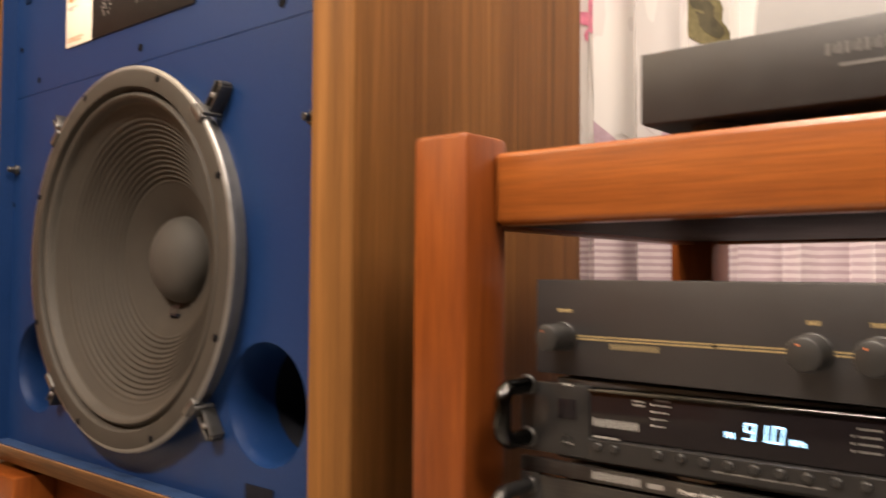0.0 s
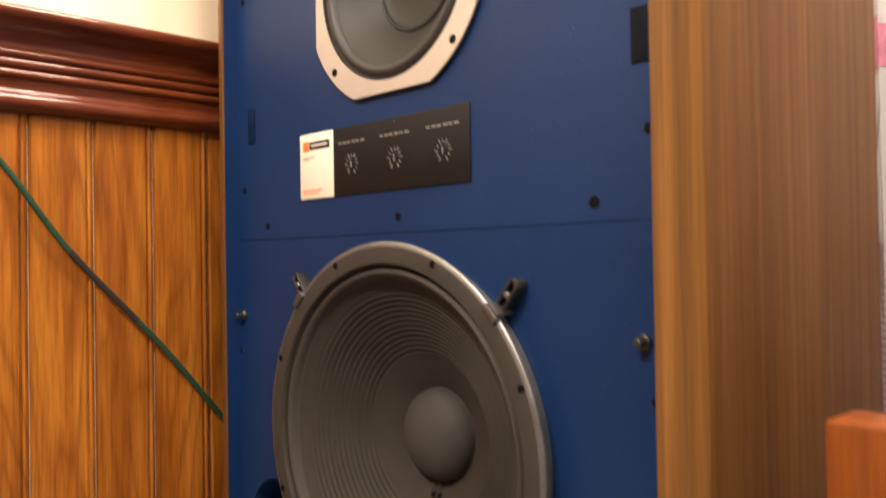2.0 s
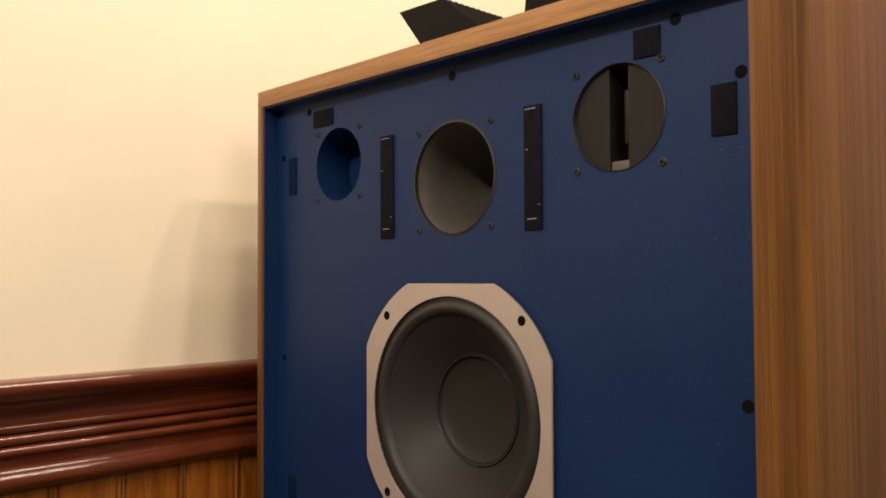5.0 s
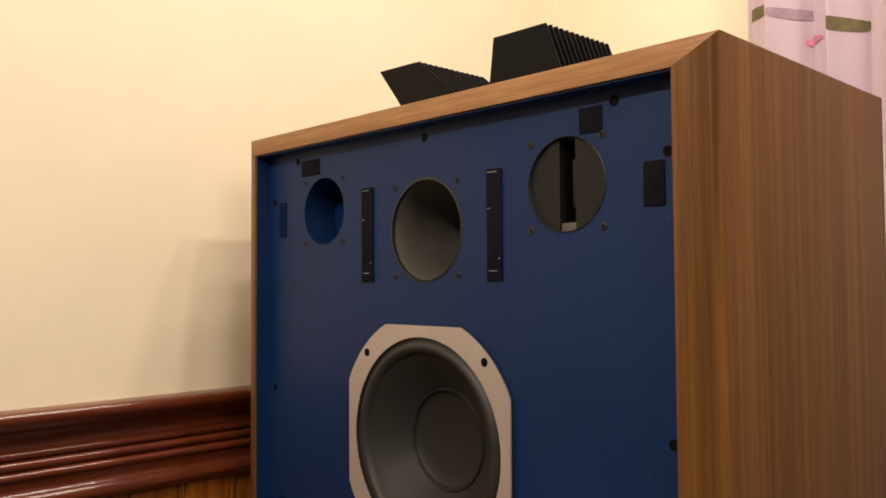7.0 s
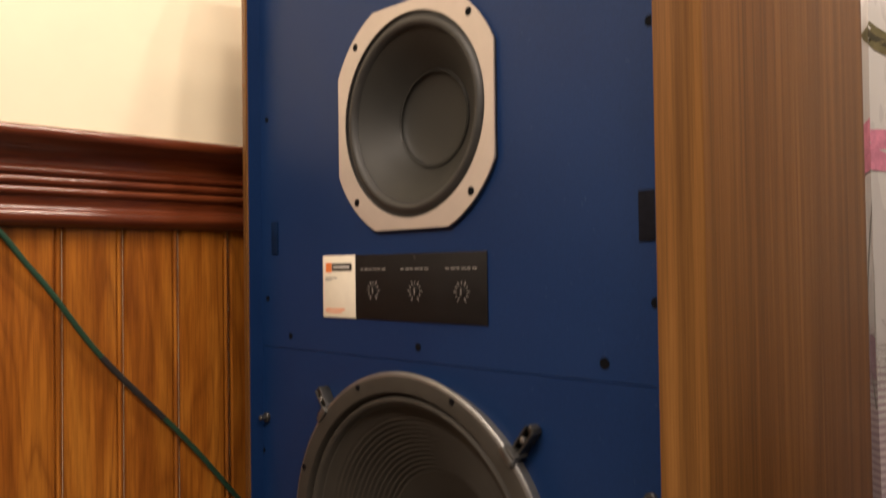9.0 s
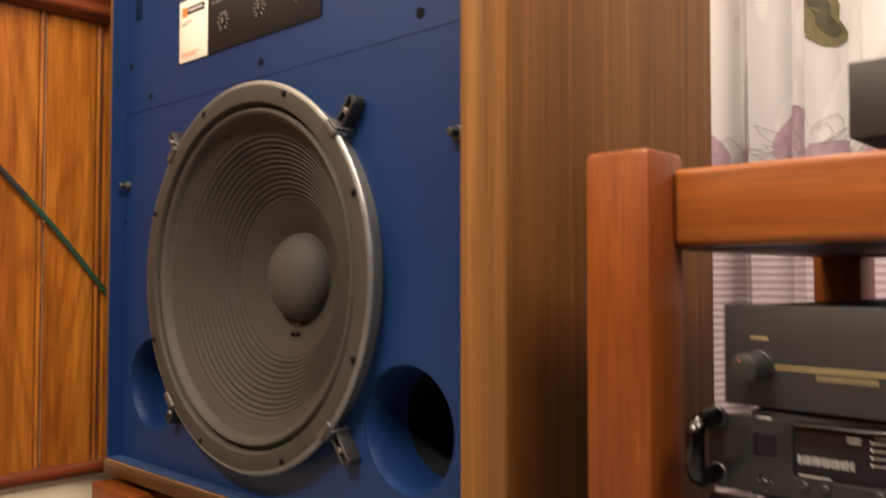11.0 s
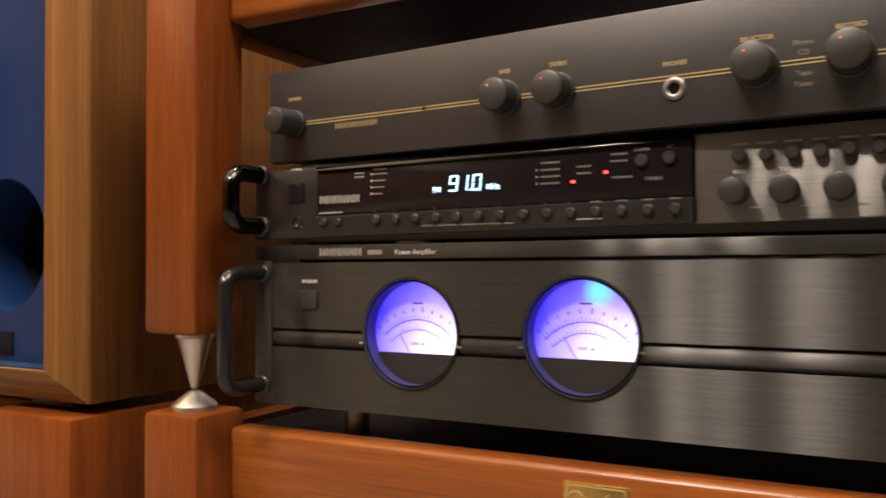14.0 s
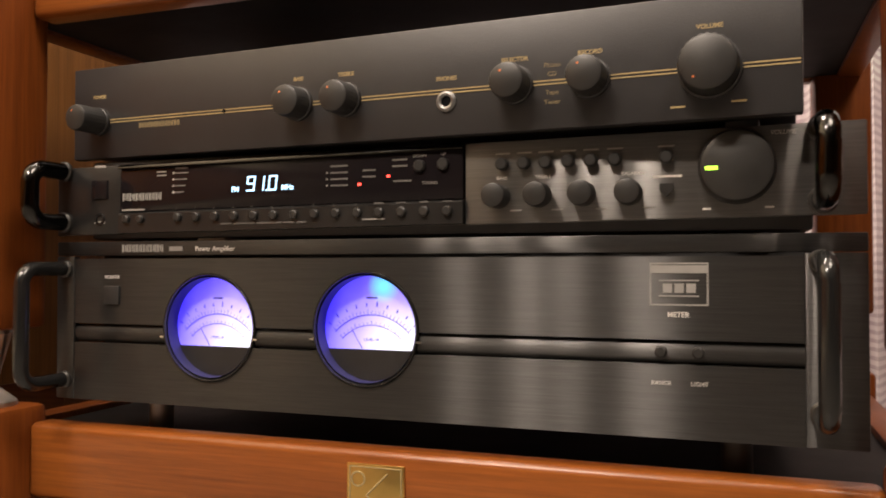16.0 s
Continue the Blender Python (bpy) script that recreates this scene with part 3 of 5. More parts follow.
for dx, dz in ((-0.0865, 0.0865), (0.0870, 0.0870), (0.0870, -0.0855), (-0.0865, -0.0855)):
    part("mounting_hole", disc(MC[0] + dx, MC[1] + dz, 0.0149, 0.0165, 0.0046, 16), HOLE, mid)

# horn throat, empty tweeter cut-out, slot tweeter
hx, hz, hr = HORNC
throat = part("horn_throat", lathe([(hr - 0.0002, BAF + 0.001), (hr - 0.002, BAF + 0.006), (hr - 0.003, BAF + 0.02), (hr - 0.010, BAF + 0.06), (hr - 0.020, BAF + 0.112), (0.02, BAF + 0.119), (0, BAF + 0.119)], hx, hz, 56), HORN, speaker, "grey cast horn throat, lens removed")
part("throat_rim", lathe([(hr + 0.0010, BAF - 0.0004), (hr - 0.0012, BAF - 0.0010), (hr - 0.0016, BAF + 0.003)], hx, hz, 56), BLACK, throat)
ex, ez, er = EMPTYC
part("blanked_opening", lathe([(er, BAF + 0.018), (er - 0.0005, BAF + 0.021), (er - 0.0005, BAF + 0.045), (0, BAF + 0.045)], ex, ez, 48), BLUE, speaker, "blue recessed blank opening")
tx, tz, tr = TWC
tweeter = part("slot_tweeter", lathe([(tr + 0.0008, BAF - 0.0006), (tr, BAF - 0.0012), (tr - 0.001, BAF + 0.002), (tr - 0.001, BAF + 0.03)], tx, tz, 48), CLAMP, speaker, "dark slot tweeter with two flat wings")
SL = 0.0085
for s in (-1, 1):
    pts = []
    a0 = math.asin(SL / (tr - 0.001))
    for i in range(21):
        a = a0 + (math.pi - 2 * a0) * i / 20
        pts.append((tx + s * (tr - 0.001) * math.sin(a), tz + (tr - 0.001) * math.cos(a)))
    part("wing", prism(pts, "y", BAF + 0.0025, BAF + 0.030), WING, tweeter, "dark grey flat wing")
part("slot", box(tx - SL, tx + SL, BAF + 0.026, BAF + 0.029, tz - 0.040, tz + 0.040), HOLE, tweeter)
part("phase_plug", box(tx + 0.001, tx + 0.005, BAF + 0.008, BAF + 0.026, tz - 0.020, tz + 0.022, 0.001), WING, tweeter)
part("slot_foot", box(tx - SL, tx + SL, BAF + 0.004, BAF + 0.026, tz - 0.0415, tz - 0.033, 0.001), HORN, tweeter)

# screws round the three openings
for cx, cz, r, mats in ((hx, hz, 0.0465, 0), (ex, ez, 0.0365, 0), (tx, tz, 0.0385, 0)):
    for sx in (-1, 1):
        for sz in (-1, 1):
            bm = disc(cx + sx * r, cz + sz * r, BAF - 0.0012, BAF + 0.002, 0.0036, 16)
            s = part("screw", bm, BLACK, speaker)
            bm = box(cx + sx * r - 0.0022, cx + sx * r + 0.0022, BAF - 0.0015, BAF - 0.0011, cz + sz * r - 0.0004, cz + sz * r + 0.0004)
            box(cx + sx * r - 0.0004, cx + sx * r + 0.0004, BAF - 0.0015, BAF - 0.0011, cz + sz * r - 0.0022, cz + sz * r + 0.0022, bm=bm)
            part("screw_slot", bm, HOLE, s)

# felt strips and pads
for x0, x1, z0, z1 in ((-0.4195, -0.4005, 1.166, 1.269), (-0.2315, -0.2130, 1.166, 1.271)):
    strip = part("felt_strip", box(x0, x1, BAF - 0.0022, BAF, z0, z1, 0.0006), FOAM, speaker, "worn black felt strip")
    for zs, xs, w in ((z0 + 0.0095, 0.45, 0.0052), (z1 - 0.0030, 0.40, 0.0060), (z0 + 0.068, 0.18, 0.0016), (z0 + 0.021, 0.88, 0.0013)):
        xs = x0 + xs * (x1 - x0)
        part("staple", box(xs - w, xs + w, BAF - 0.0027, BAF - 0.0021, zs - 0.0004, zs + 0.0004, 0.0002, 1), PRINT_MID, strip, "bright wire staple")
for x0, x1, z0, z1 in ((-0.536, -0.501, 1.293, 1.312), (-0.124, -0.101, 1.290, 1.312), (-0.062, -0.043, 1.224, 1.260), (-0.584, -0.570, 1.222, 1.265),
                       (-0.052, -0.028, 0.864, 0.905), (-0.584, -0.570, 0.864, 0.905), (-0.128, -0.090, 0.332, 0.350)):
    if x1 < -0.56:
        part("hook_pad", box(x0, x1, BAF - 0.0016, BAF, z0, z1, 0.0006), PAD_BLUE, speaker, "hook fastener pad painted over in dark blue")
    else:
        part("hook_pad", box(x0, x1, BAF - 0.0016, BAF, z0, z1, 0.0006), FOAM, speaker, "black hook fastener pad")
# empty screw holes, drawn as flat near-black discs with the shade in the colour
for x, z, r in ((-0.545, 1.3125, 0.0042), (-0.3185, 1.3130, 0.0045), (-0.089, 1.3135, 0.0048), (-0.040, 1.266, 0.0046), (-0.039, 1.0395, 0.0046), (-0.596, 1.266, 0.0036),
                (-0.594, 1.036, 0.0036), (-0.595, 0.809, 0.0036), (-0.038, 0.815, 0.0046), (-0.0875, 0.764, 0.0050), (-0.3155, 0.764, 0.0042), (-0.545, 0.764, 0.0038),
                (-0.607, 0.616, 0.003), (-0.036, 0.616, 0.0042)):
    part("screw_hole", disc(x, z, BAF - 0.0006, BAF + 0.002, r, 16, 0.0002), HOLE, speaker)
for x in (-0.598, -0.045):
    bm = disc(x, 0.659, BAF - 0.012, BAF + 0.001, 0.0035, 12)
    disc(x, 0.659, BAF - 0.004, BAF + 0.001, 0.0062, 16, bm=bm)
    part("grille_peg", bm, CLAMP, speaker, "small metal grille peg")

# control plate
LX0, LXM, LX1, LZ0, LZ1 = -0.4755, -0.4155, -0.2170, 0.7900, 0.8605
plate = part("control_plate", box(LXM, LX1, BAF - 0.0016, BAF, LZ0, LZ1, 0.0004), PLATE_BLACK, speaker, "black foil control plate with three dials")
card = part("label_card", box(LX0, LXM, BAF - 0.0018, BAF, LZ0, LZ1, 0.0004), PLATE_CREAM, speaker, "cream label card")
bar(LX0 + 0.006, LX0 + 0.017, 0.8415, 0.8525, BAF - 0.0018, ORANGE, card, "orange_mark")
bar(LX0 + 0.018, LX0 + 0.054, 0.8430, 0.8515, BAF - 0.0018, PLATE_BLACK, card, "name_bar")
bar(LX0 + 0.021, LX0 + 0.050, 0.8462, 0.8484, BAF - 0.0021, PRINT, card)
for z, w in ((0.8345, 0.022), (0.8320, 0.012), (0.7985, 0.036), (0.7955, 0.030)):
    bar(LX0 + 0.005, LX0 + 0.005 + w, z, z + 0.0012, BAF - 0.0018, ORANGE if z < 0.80 else PRINT_DIM, card)
for i, kx in enumerate((-0.3845, -0.3175, -0.2505)):
    dial = part("dial", disc(kx, 0.8215, BAF - 0.0026, BAF - 0.001, 0.0052, 20), PLATE_BLACK, plate)
    for w, z in ((0.022, 0.8436), ):
        for q in range(6):
            qa = kx - w + q * w / 3
            bar(qa, qa + w * (0.27 if q % 2 else 0.22), z, z + 0.0016, BAF - 0.0016, PRINT_DIM, plate, "title_bar")
    bm = bmesh.new()
    for k in range(11):
        a = radians(-150 + 30 * k)
        b2 = box(-0.0005, 0.0005, -0.0003, 0.0, 0.0070, 0.0098 if k % 2 else 0.0112)
        bmesh.ops.transform(b2, matrix=Matrix.Translation((kx, BAF - 0.0016, 0.8215)) @ Matrix.Rotation(a, 4, "Y"), verts=b2.verts)
        join(bm, b2)
    part("dial_ticks", bm, PRINT_DIM, plate, smooth=0)
    bar(kx - 0.0006, kx + 0.0006, 0.8180, 0.8245, BAF - 0.0026, PRINT_DIM, plate, "pointer")
part("plate_screw", disc(-0.3175, 0.8565, BAF - 0.0022, BAF, 0.0014, 12), CLAMP, plate)

# ---- stand under the loudspeaker ----
stand = thing("speaker_stand", (CX, 0.2, FLOOR), "heavy red-brown wooden stand under the loudspeaker", "stand")
for x0 in (-0.095, -0.640):
    for y0 in (-0.002, 0.290):
        part("leg", box(x0, x0 + 0.103, y0, y0 + 0.112, FLOOR, 0.2915, 0.002), TEAK, stand)
part("beam", box(-0.537, -0.095, 0.048, 0.080, 0.234, 0.2905, 0.002), TEAK_SHADED, stand)
part("beam", box(-0.537, -0.095, 0.320, 0.352, 0.234, 0.2905, 0.002), TEAK_SHADED, stand)
for x0 in (-0.080, -0.600):
    part("isolation_pad", box(x0, x0 + 0.05, 0.03, 0.08, 0.2915, 0.300, 0.001), RUBBER, stand, "thin black rubber pad")
    part("isolation_pad", box(x0, x0 + 0.05, 0.31, 0.36, 0.2915, 0.300, 0.001), RUBBER, stand, "thin black rubber pad")

# ---- equipment rack ----
PX = ((0.092, 0.138), (0.648, 0.694))
PYF, PYB = (-0.010, 0.036), (0.395, 0.441)
upper = thing("equipment_rack", (0.40, 0.2, 0.306), "red-brown hardwood open rack tier on metal cones", "rack")
lower = thing("lower_rack", (0.40, 0.2, FLOOR), "red-brown hardwood lower rack tier with brass badge", "rack")
for xa, xb in PX:
    for ya, yb in (PYF, PYB):
        part("post", box(xa, xb, ya, yb, 0.357, 0.625, 0.004, 2), TEAK, upper)
        part("post", box(xa - 0.001, xb + 0.001, ya, yb, FLOOR, 0.306, 0.004, 2), TEAK, lower)
        cx, cy = (xa + xb) / 2, (ya + yb) / 2
        bm = lathe([(0, 0), (0.0125, 0), (0.0125, 0.003), (0.0112, 0.0040), (0.0024, 0.037), (0, 0.0375)], 0, 0, 32)
        bmesh.ops.transform(bm, matrix=Matrix.Translation((cx, cy, 0.357)) @ Matrix.Rotation(math.radians(-90), 4, "X"), verts=bm.verts)
        part("cone_foot", bm, STEEL, upper, "satin nickel cone foot")
        bm = lathe([(0, 0), (0.0150, 0), (0.0150, 0.003), (0.0135, 0.0045), (0.0050, 0.0115), (0, 0.0135)], 0, 0, 32)
        bmesh.ops.transform(bm, matrix=Matrix.Translation((cx, cy, 0.306)) @ Matrix.Rotation(math.radians(90), 4, "X"), verts=bm.verts)
        part("foot_saucer", bm, STEEL, upper, "satin nickel saucer")
for ya, yb in ((0.020, 0.040), (0.400, 0.420)):
    part("rail", box(PX[0][1], PX[1][0], ya, yb, 0.565, 0.614, 0.0045, 4), TEAK_X, upper)
    part("rail", box(PX[0][1], PX[1][0], ya, yb, 0.245, 0.295, 0.0050, 4), TEAK_X, lower)
for xa, xb in ((0.100, 0.120), (0.666, 0.686)):
    part("side_rail", box(xa, xb, 0.036, 0.395, 0.565, 0.612, 0.002), TEAK, upper)
    part("side_rail", box(xa, xb, 0.036, 0.395, 0.245, 0.293, 0.002), TEAK, lower)
part("shelf", box(0.120, 0.666, 0.040, 0.400, 0.568, 0.608), SHELF, upper, "black shelf board")
part("shelf", box(0.120, 0.666, 0.040, 0.400, 0.262, 0.288), SHELF, lower, "black shelf board")
part("badge", box(0.374, 0.409, 0.0185, 0.020, 0.249, 0.2875, 0.0004), BRASS, lower, "square brass badge")
badge_y = 0.0185
for x0, x1, z0, z1 in ((0.3755, 0.4075, 0.2855, 0.2862), (0.3755, 0.4075, 0.2503, 0.2510), (0.3755, 0.3762, 0.2510, 0.2855), (0.4068, 0.4075, 0.2510, 0.2855), (0.379, 0.404, 0.2530, 0.2540)):
    bar(x0, x1, z0, z1, badge_y, GOLD_PRINT, lower, "badge_engraving")
for a, b in (((0.399, 0.283), (0.386, 0.270)), ((0.386, 0.270), (0.403, 0.254))):
    part("badge_engraving", tube([(a[0], badge_y, a[1]), (b[0], badge_y, b[1])], 0.0006, 6), GOLD_PRINT, lower)
part("badge_engraving", lathe([(0.0035, badge_y - 0.0004), (0.0045, badge_y - 0.0004), (0.0045, badge_y + 0.0003)], 0.381, 0.279, 20), GOLD_PRINT, lower)


# ---- equipment ----
def round_knob(x, z, y, r, depth, parent, name="knob", mat=None, knurl=0, label=""):
    """A turned knob with a rounded front edge and, if wanted, a knurled side."""
    n = 48
    bm = lathe([(0, y - depth), (r * 0.80, y - depth), (r * 0.93, y - depth + r * 0.06), (r, y - depth + r * 0.20), (r, y - 0.001), (r * 1.02, y), (0, y)], x, z, n)
    if knurl:
        for v in bm.verts:
            d = Vector((v.co.x - x, 0, v.co.z - z))
            if d.length > r * 0.97:
                k = round(math.atan2(d.z, d.x) / (2 * math.pi) * n)
                if k % 2:
                    v.co.x, v.co.z = x + d.x * 0.965, z + d.z * 0.965
    return part(name, bm, mat or KNOB, parent, label, smooth=35)


def rack_handle(x, z0, z1, y, reach, r, mat, parent):
    """A bent bar handle standing off the panel."""
    pts = [(x, y, z1)]
    c = min(0.010, (z1 - z0) * 0.3)
    for i in range(7):
        a = i / 6 * math.pi / 2
        pts.append((x, y - reach + c - c * math.sin(a), z1 - c + c * math.cos(a)))
    for i in range(7):
        a = i / 6 * math.pi / 2
        pts.append((x, y - reach + c - c * math.cos(a), z0 + c - c * math.sin(a)))
    pts.append((x, y, z0))
    h = part("handle", tube(pts, r, 14), mat, parent, "glossy black bent bar handle")
    for z in (z0, z1):
        part("handle_ferrule", disc(x, z, y - 0.003, y, r * 1.2, 20), CLAMP, h, "dark metal ferrule")


def mark(x0, x1, z0, z1, n, y, mat, parent):
    """A maker's mark as a row of plain upright bars."""
    w, h = (x1 - x0) / n, z1 - z0
    for k in range(n):
        a = x0 + k * w
        for q0, q1, g in ((0.04, 0.26, 0.05), (0.44, 0.58, 0.16), (0.70, 0.86, 0.05)):
            part("mark_block", box(a + w * q0, a + w * q1, y - 0.0003, y, z0 + h * g, z1 - h * g), mat, parent, smooth=0)


# power amplifier
FY_ = 0.024
AX0, AX1, AZ0, AZ1 = 0.158, 0.641, 0.312, 0.4145
amp = thing("power_amplifier", (0.40, 0.2, 0.288), "black brushed power amplifier with two blue-lit meters", "amplifier")
part("case", box(0.182, 0.618, FY_ + 0.0150, 0.375, AZ0 + 0.002, AZ1 - 0.003, 0.002), BLACK, amp, "black sheet metal case")
part("top_strip", box(AX0, AX1, FY_, FY_ + 0.005, 0.4055, AZ1, 0.0008), AMP_FACE, amp)
M1, M2, MR = (0.2765, 0.3610), (0.3820, 0.3625), 0.0325
GZ0, GZ1, IX0, IX1 = 0.3490, 0.3615, 0.1725, 0.6135


def notched(z_edge, z_far, up):
    """Half of the front with arcs cut out round the two meters."""
    pts = [(IX0, z_edge)]
    for cx, cz in (M1, M2):
        r = MR + 0.0004
        h = math.acos(min(1, abs(z_edge - cz) / r)) if (z_edge - cz) * up >= 0 else math.pi - math.acos(abs(z_edge - cz) / r)
        for i in range(33):
            a = math.pi / 2 + h - 2 * h * i / 32
            pts.append((cx + r * math.cos(a), cz + up * r * math.sin(a)))
    return pts + [(IX1, z_edge), (IX1, z_far), (IX0, z_far)]


part("face_top", prism(notched(GZ1, 0.4035, 1), "y", FY_ + 0.0005, FY_ + 0.005), AMP_FACE, amp, smooth=30)
part("face_bottom", prism(notched(GZ0, AZ0, -1), "y", FY_ + 0.0005, FY_ + 0.005), AMP_FACE, amp, smooth=30)
for x0, x1 in ((AX0, IX0), (IX1, AX1)):
    part("ear", box(x0, x1, FY_, FY_ + 0.005, AZ0, 0.4050, 0.0006), AMP_FACE, amp)
groove = []
for i in range(9):
    a = i / 8
    groove.append((FY_ + 0.0042 - 0.0034 * math.sin(math.pi * a) ** 0.55, GZ1 - 0.0008 - (GZ1 - GZ0 - 0.0016) * a))
for xa, xb in ((IX0, M1[0] - MR + 0.001), (M1[0] + MR - 0.001, M2[0] - MR + 0.001), (M2[0] + MR - 0.001, IX1)):
    bm = bmesh.new()
    g0 = [bm.verts.new((xa, y, z)) for y, z in groove]
    g1 = [bm.verts.new((xb, y, z)) for y, z in groove]
    for i in range(len(groove) - 1):
        bm.faces.new((g0[i], g0[i + 1], g1[i + 1], g1[i]))
    part("groove", bm, AMP_FACE, amp, "rounded bar sunk across the front")



def dial_light(name, spot):
    """A dial lit from behind by a blue bulb: deep blue above and at one side, pale below; spot shows the bulb itself."""
    m_, n_, l_, p_ = material(name)
    tc = n_.new("ShaderNodeTexCoord")
    sx = n_.new("ShaderNodeSeparateXYZ")
    l_.new(tc.outputs["UV"], sx.inputs[0])
    wob = noise_tex(n_, l_, tc.outputs["Object"], 90, 3)
    ad = n_.new("ShaderNodeMath")
    ad.operation = "MULTIPLY_ADD"
    ad.inputs[1].default_value = 0.10
    l_.new(wob, ad.inputs[0])
    l_.new(sx.outputs[1], ad.inputs[2])
    up = ramp(n_, l_, ad.outputs[0], ((0.38, (0.85, 0.82, 1.0)), (0.55, (0.60, 0.55, 0.98)), (0.78, (0.30, 0.23, 0.92)), (1.0, (0.13, 0.09, 0.80))))
    sd = ramp(n_, l_, sx.outputs[0], ((0.08, (0.05, 0.03, 0.92)), (0.36, (0.34, 0.29, 1.0)), (0.68, (1, 1, 1))))
    c = mixed(n_, l_, 1.0, up, sd, "MULTIPLY")
    if spot:
        d = n_.new("ShaderNodeVectorMath")
        d.operation = "DISTANCE"
        d.inputs[1].default_value = (0.62, 0.90, 0)
        l_.new(tc.outputs["UV"], d.inputs[0])
        c = mixed(n_, l_, ramp(n_, l_, d.outputs["Value"], ((0.03, (1, 1, 1)), (0.17, (0, 0, 0)))), c, (0.10, 0.55, 1.0))
    l_.new(c, p_.inputs["Emission Color"])
    p_.inputs["Emission Strength"].default_value = 0.45
    p_.inputs["Base Color"].default_value = (0.30, 0.28, 0.36, 1)
    return m_


DIALS = (dial_light("lit_meter_face", False), dial_light("lit_meter_face_with_bulb", True))
# blue tint of the rim's inner wall paints in the glow from the dial
WELL_GLOW = plain("blue_glow_tint", (0.035, 0.035, 0.13), 0.45, 0, 0.05, 40, 0.05)
METER_INK = plain("meter_scale_ink", (0.10, 0.08, 0.26), 0.6)


def level_meter(cx, cz, spot):
    rim = part("meter", lathe([(MR - 0.0016, FY_ + 0.0142), (MR - 0.0010, FY_ + 0.0010), (MR - 0.0004, FY_ - 0.0006), (MR + 0.0004, FY_ - 0.0006), (MR + 0.0010, FY_ + 0.0002), (MR + 0.0010, FY_ + 0.004)], cx, cz, 64), HANDLE, amp, "round backlit level meter")
    part("meter_well", lathe([(MR - 0.0017, FY_ + 0.0012), (MR - 0.0019, FY_ + 0.0140)], cx, cz, 64), WELL_GLOW, rim, "inner rim wall tinted blue for the dial's glow")
    r, yb = MR - 0.0020, FY_ + 0.0105
    bm = bmesh.new()
    cut = -0.0125
    a0 = math.asin(cut / r)
    vs = [bm.verts.new((cx + r * math.cos(a0 + (math.pi - 2 * a0) * i / 48), yb, cz + r * math.sin(a0 + (math.pi - 2 * a0) * i / 48))) for i in range(49)]
    fc = bm.faces.new(vs)
    uv = bm.loops.layers.uv.new("UVMap")
    for lp in fc.loops:
        lp[uv].uv = ((lp.vert.co.x - cx) / (2 * r) + 0.5, (lp.vert.co.z - cz) / (2 * r) + 0.5)
    part("dial_face", bm, DIALS[spot], rim, "violet-blue lit dial face", smooth=0)
    bm = bmesh.new()
    vs = [bm.verts.new((cx + r * math.cos(math.pi - a0 + (math.pi + 2 * a0) * i / 24), yb - 0.0012, cz + r * math.sin(math.pi - a0 + (math.pi + 2 * a0) * i / 24))) for i in range(25)]
    bm.faces.new(vs)
    part("dial_cover", bm, BLACK, rim, "black lower dial cover", smooth=0)
    bm = bmesh.new()
    oz = cz - 0.024
    for rad, w in ((0.0315, 0.0005), (0.0255, 0.0004)):
        ring = []
        for i in range(25):
            a = radians(42 + 96 * i / 24)
            ring.append([bm.verts.new((cx + q * math.cos(a), yb - 0.0004, oz + q * math.sin(a))) for q in (rad, rad + w)])
        for u, v in zip(ring, ring[1:]):
            bm.faces.new((u[0], v[0], v[1], u[1]))
    for rad, le, cnt in ((0.0320, 0.0022, 22), (0.0260, 0.0016, 16), (0.0365, 0.0022, 9)):
        for i in range(cnt + 1):
            a = radians(44 + 92 * i / cnt)
            w = 0.00016 if rad < 0.036 else 0.00035
            q = le * (1.4 if i % 4 == 0 else 1)
            d, s = Vector((math.cos(a), 0, math.sin(a))), Vector((-math.sin(a), 0, math.cos(a)))
            o = Vector((cx, yb - 0.0004, oz))
            vs = [bm.verts.new(o + d * u + s * v) for u, v in ((rad, -w), (rad + q, -w), (rad + q, w), (rad, w))]
            bm.faces.new(vs)
    part("scale", bm, METER_INK, rim, smooth=0)
    lettering("LEVEL dB", cx, cz - 0.0075, yb - 0.0004, 0.0017, METER_INK, rim)
    bar(cx - 0.0035, cx + 0.0035, cz + 0.0172, cz + 0.0182, yb - 0.0001, METER_INK, rim)
    part("needle", tube([(cx - 0.0055, yb - 0.0008, cz - 0.0125), (cx - 0.0125, yb - 0.0008, cz - 0.001)], 0.00025, 6), METER_INK, rim)
    for s in (-1, 1):
        part("bezel_lug", box(cx + s * (MR + 0.0012) - 0.0014, cx + s * (MR + 0.0012) + 0.0014, FY_ - 0.001, FY_ + 0.002, cz - 0.0065 - 0.0006, cz - 0.0065 + 0.0006), CHROME, rim)


level_meter(*M1, False)
level_meter(*M2, True)
for z0, z1 in ((0.3245, 0.3970),):
    rack_handle(0.1655, z0, z1, FY_, 0.036, 0.0047, HANDLE, amp)
    rack_handle(0.6205, z0 + 0.004, z1 + 0.004, FY_, 0.036, 0.0047, HANDLE, amp)
for x in (0.5465, 0.5645):
    part("button", disc(x, 0.3555, FY_ - 0.003, FY_ + 0.004, 0.0030, 20), KNOB, amp)
part("power_switch", box(0.197, 0.209, FY_ - 0.001, FY_ + 0.003, 0.374, 0.386, 0.0006), BLACK, amp, "square black power switch")
lettering("POWER", 0.203, 0.3905, FY_ + 0.0003, 0.0024, PRINT, amp)
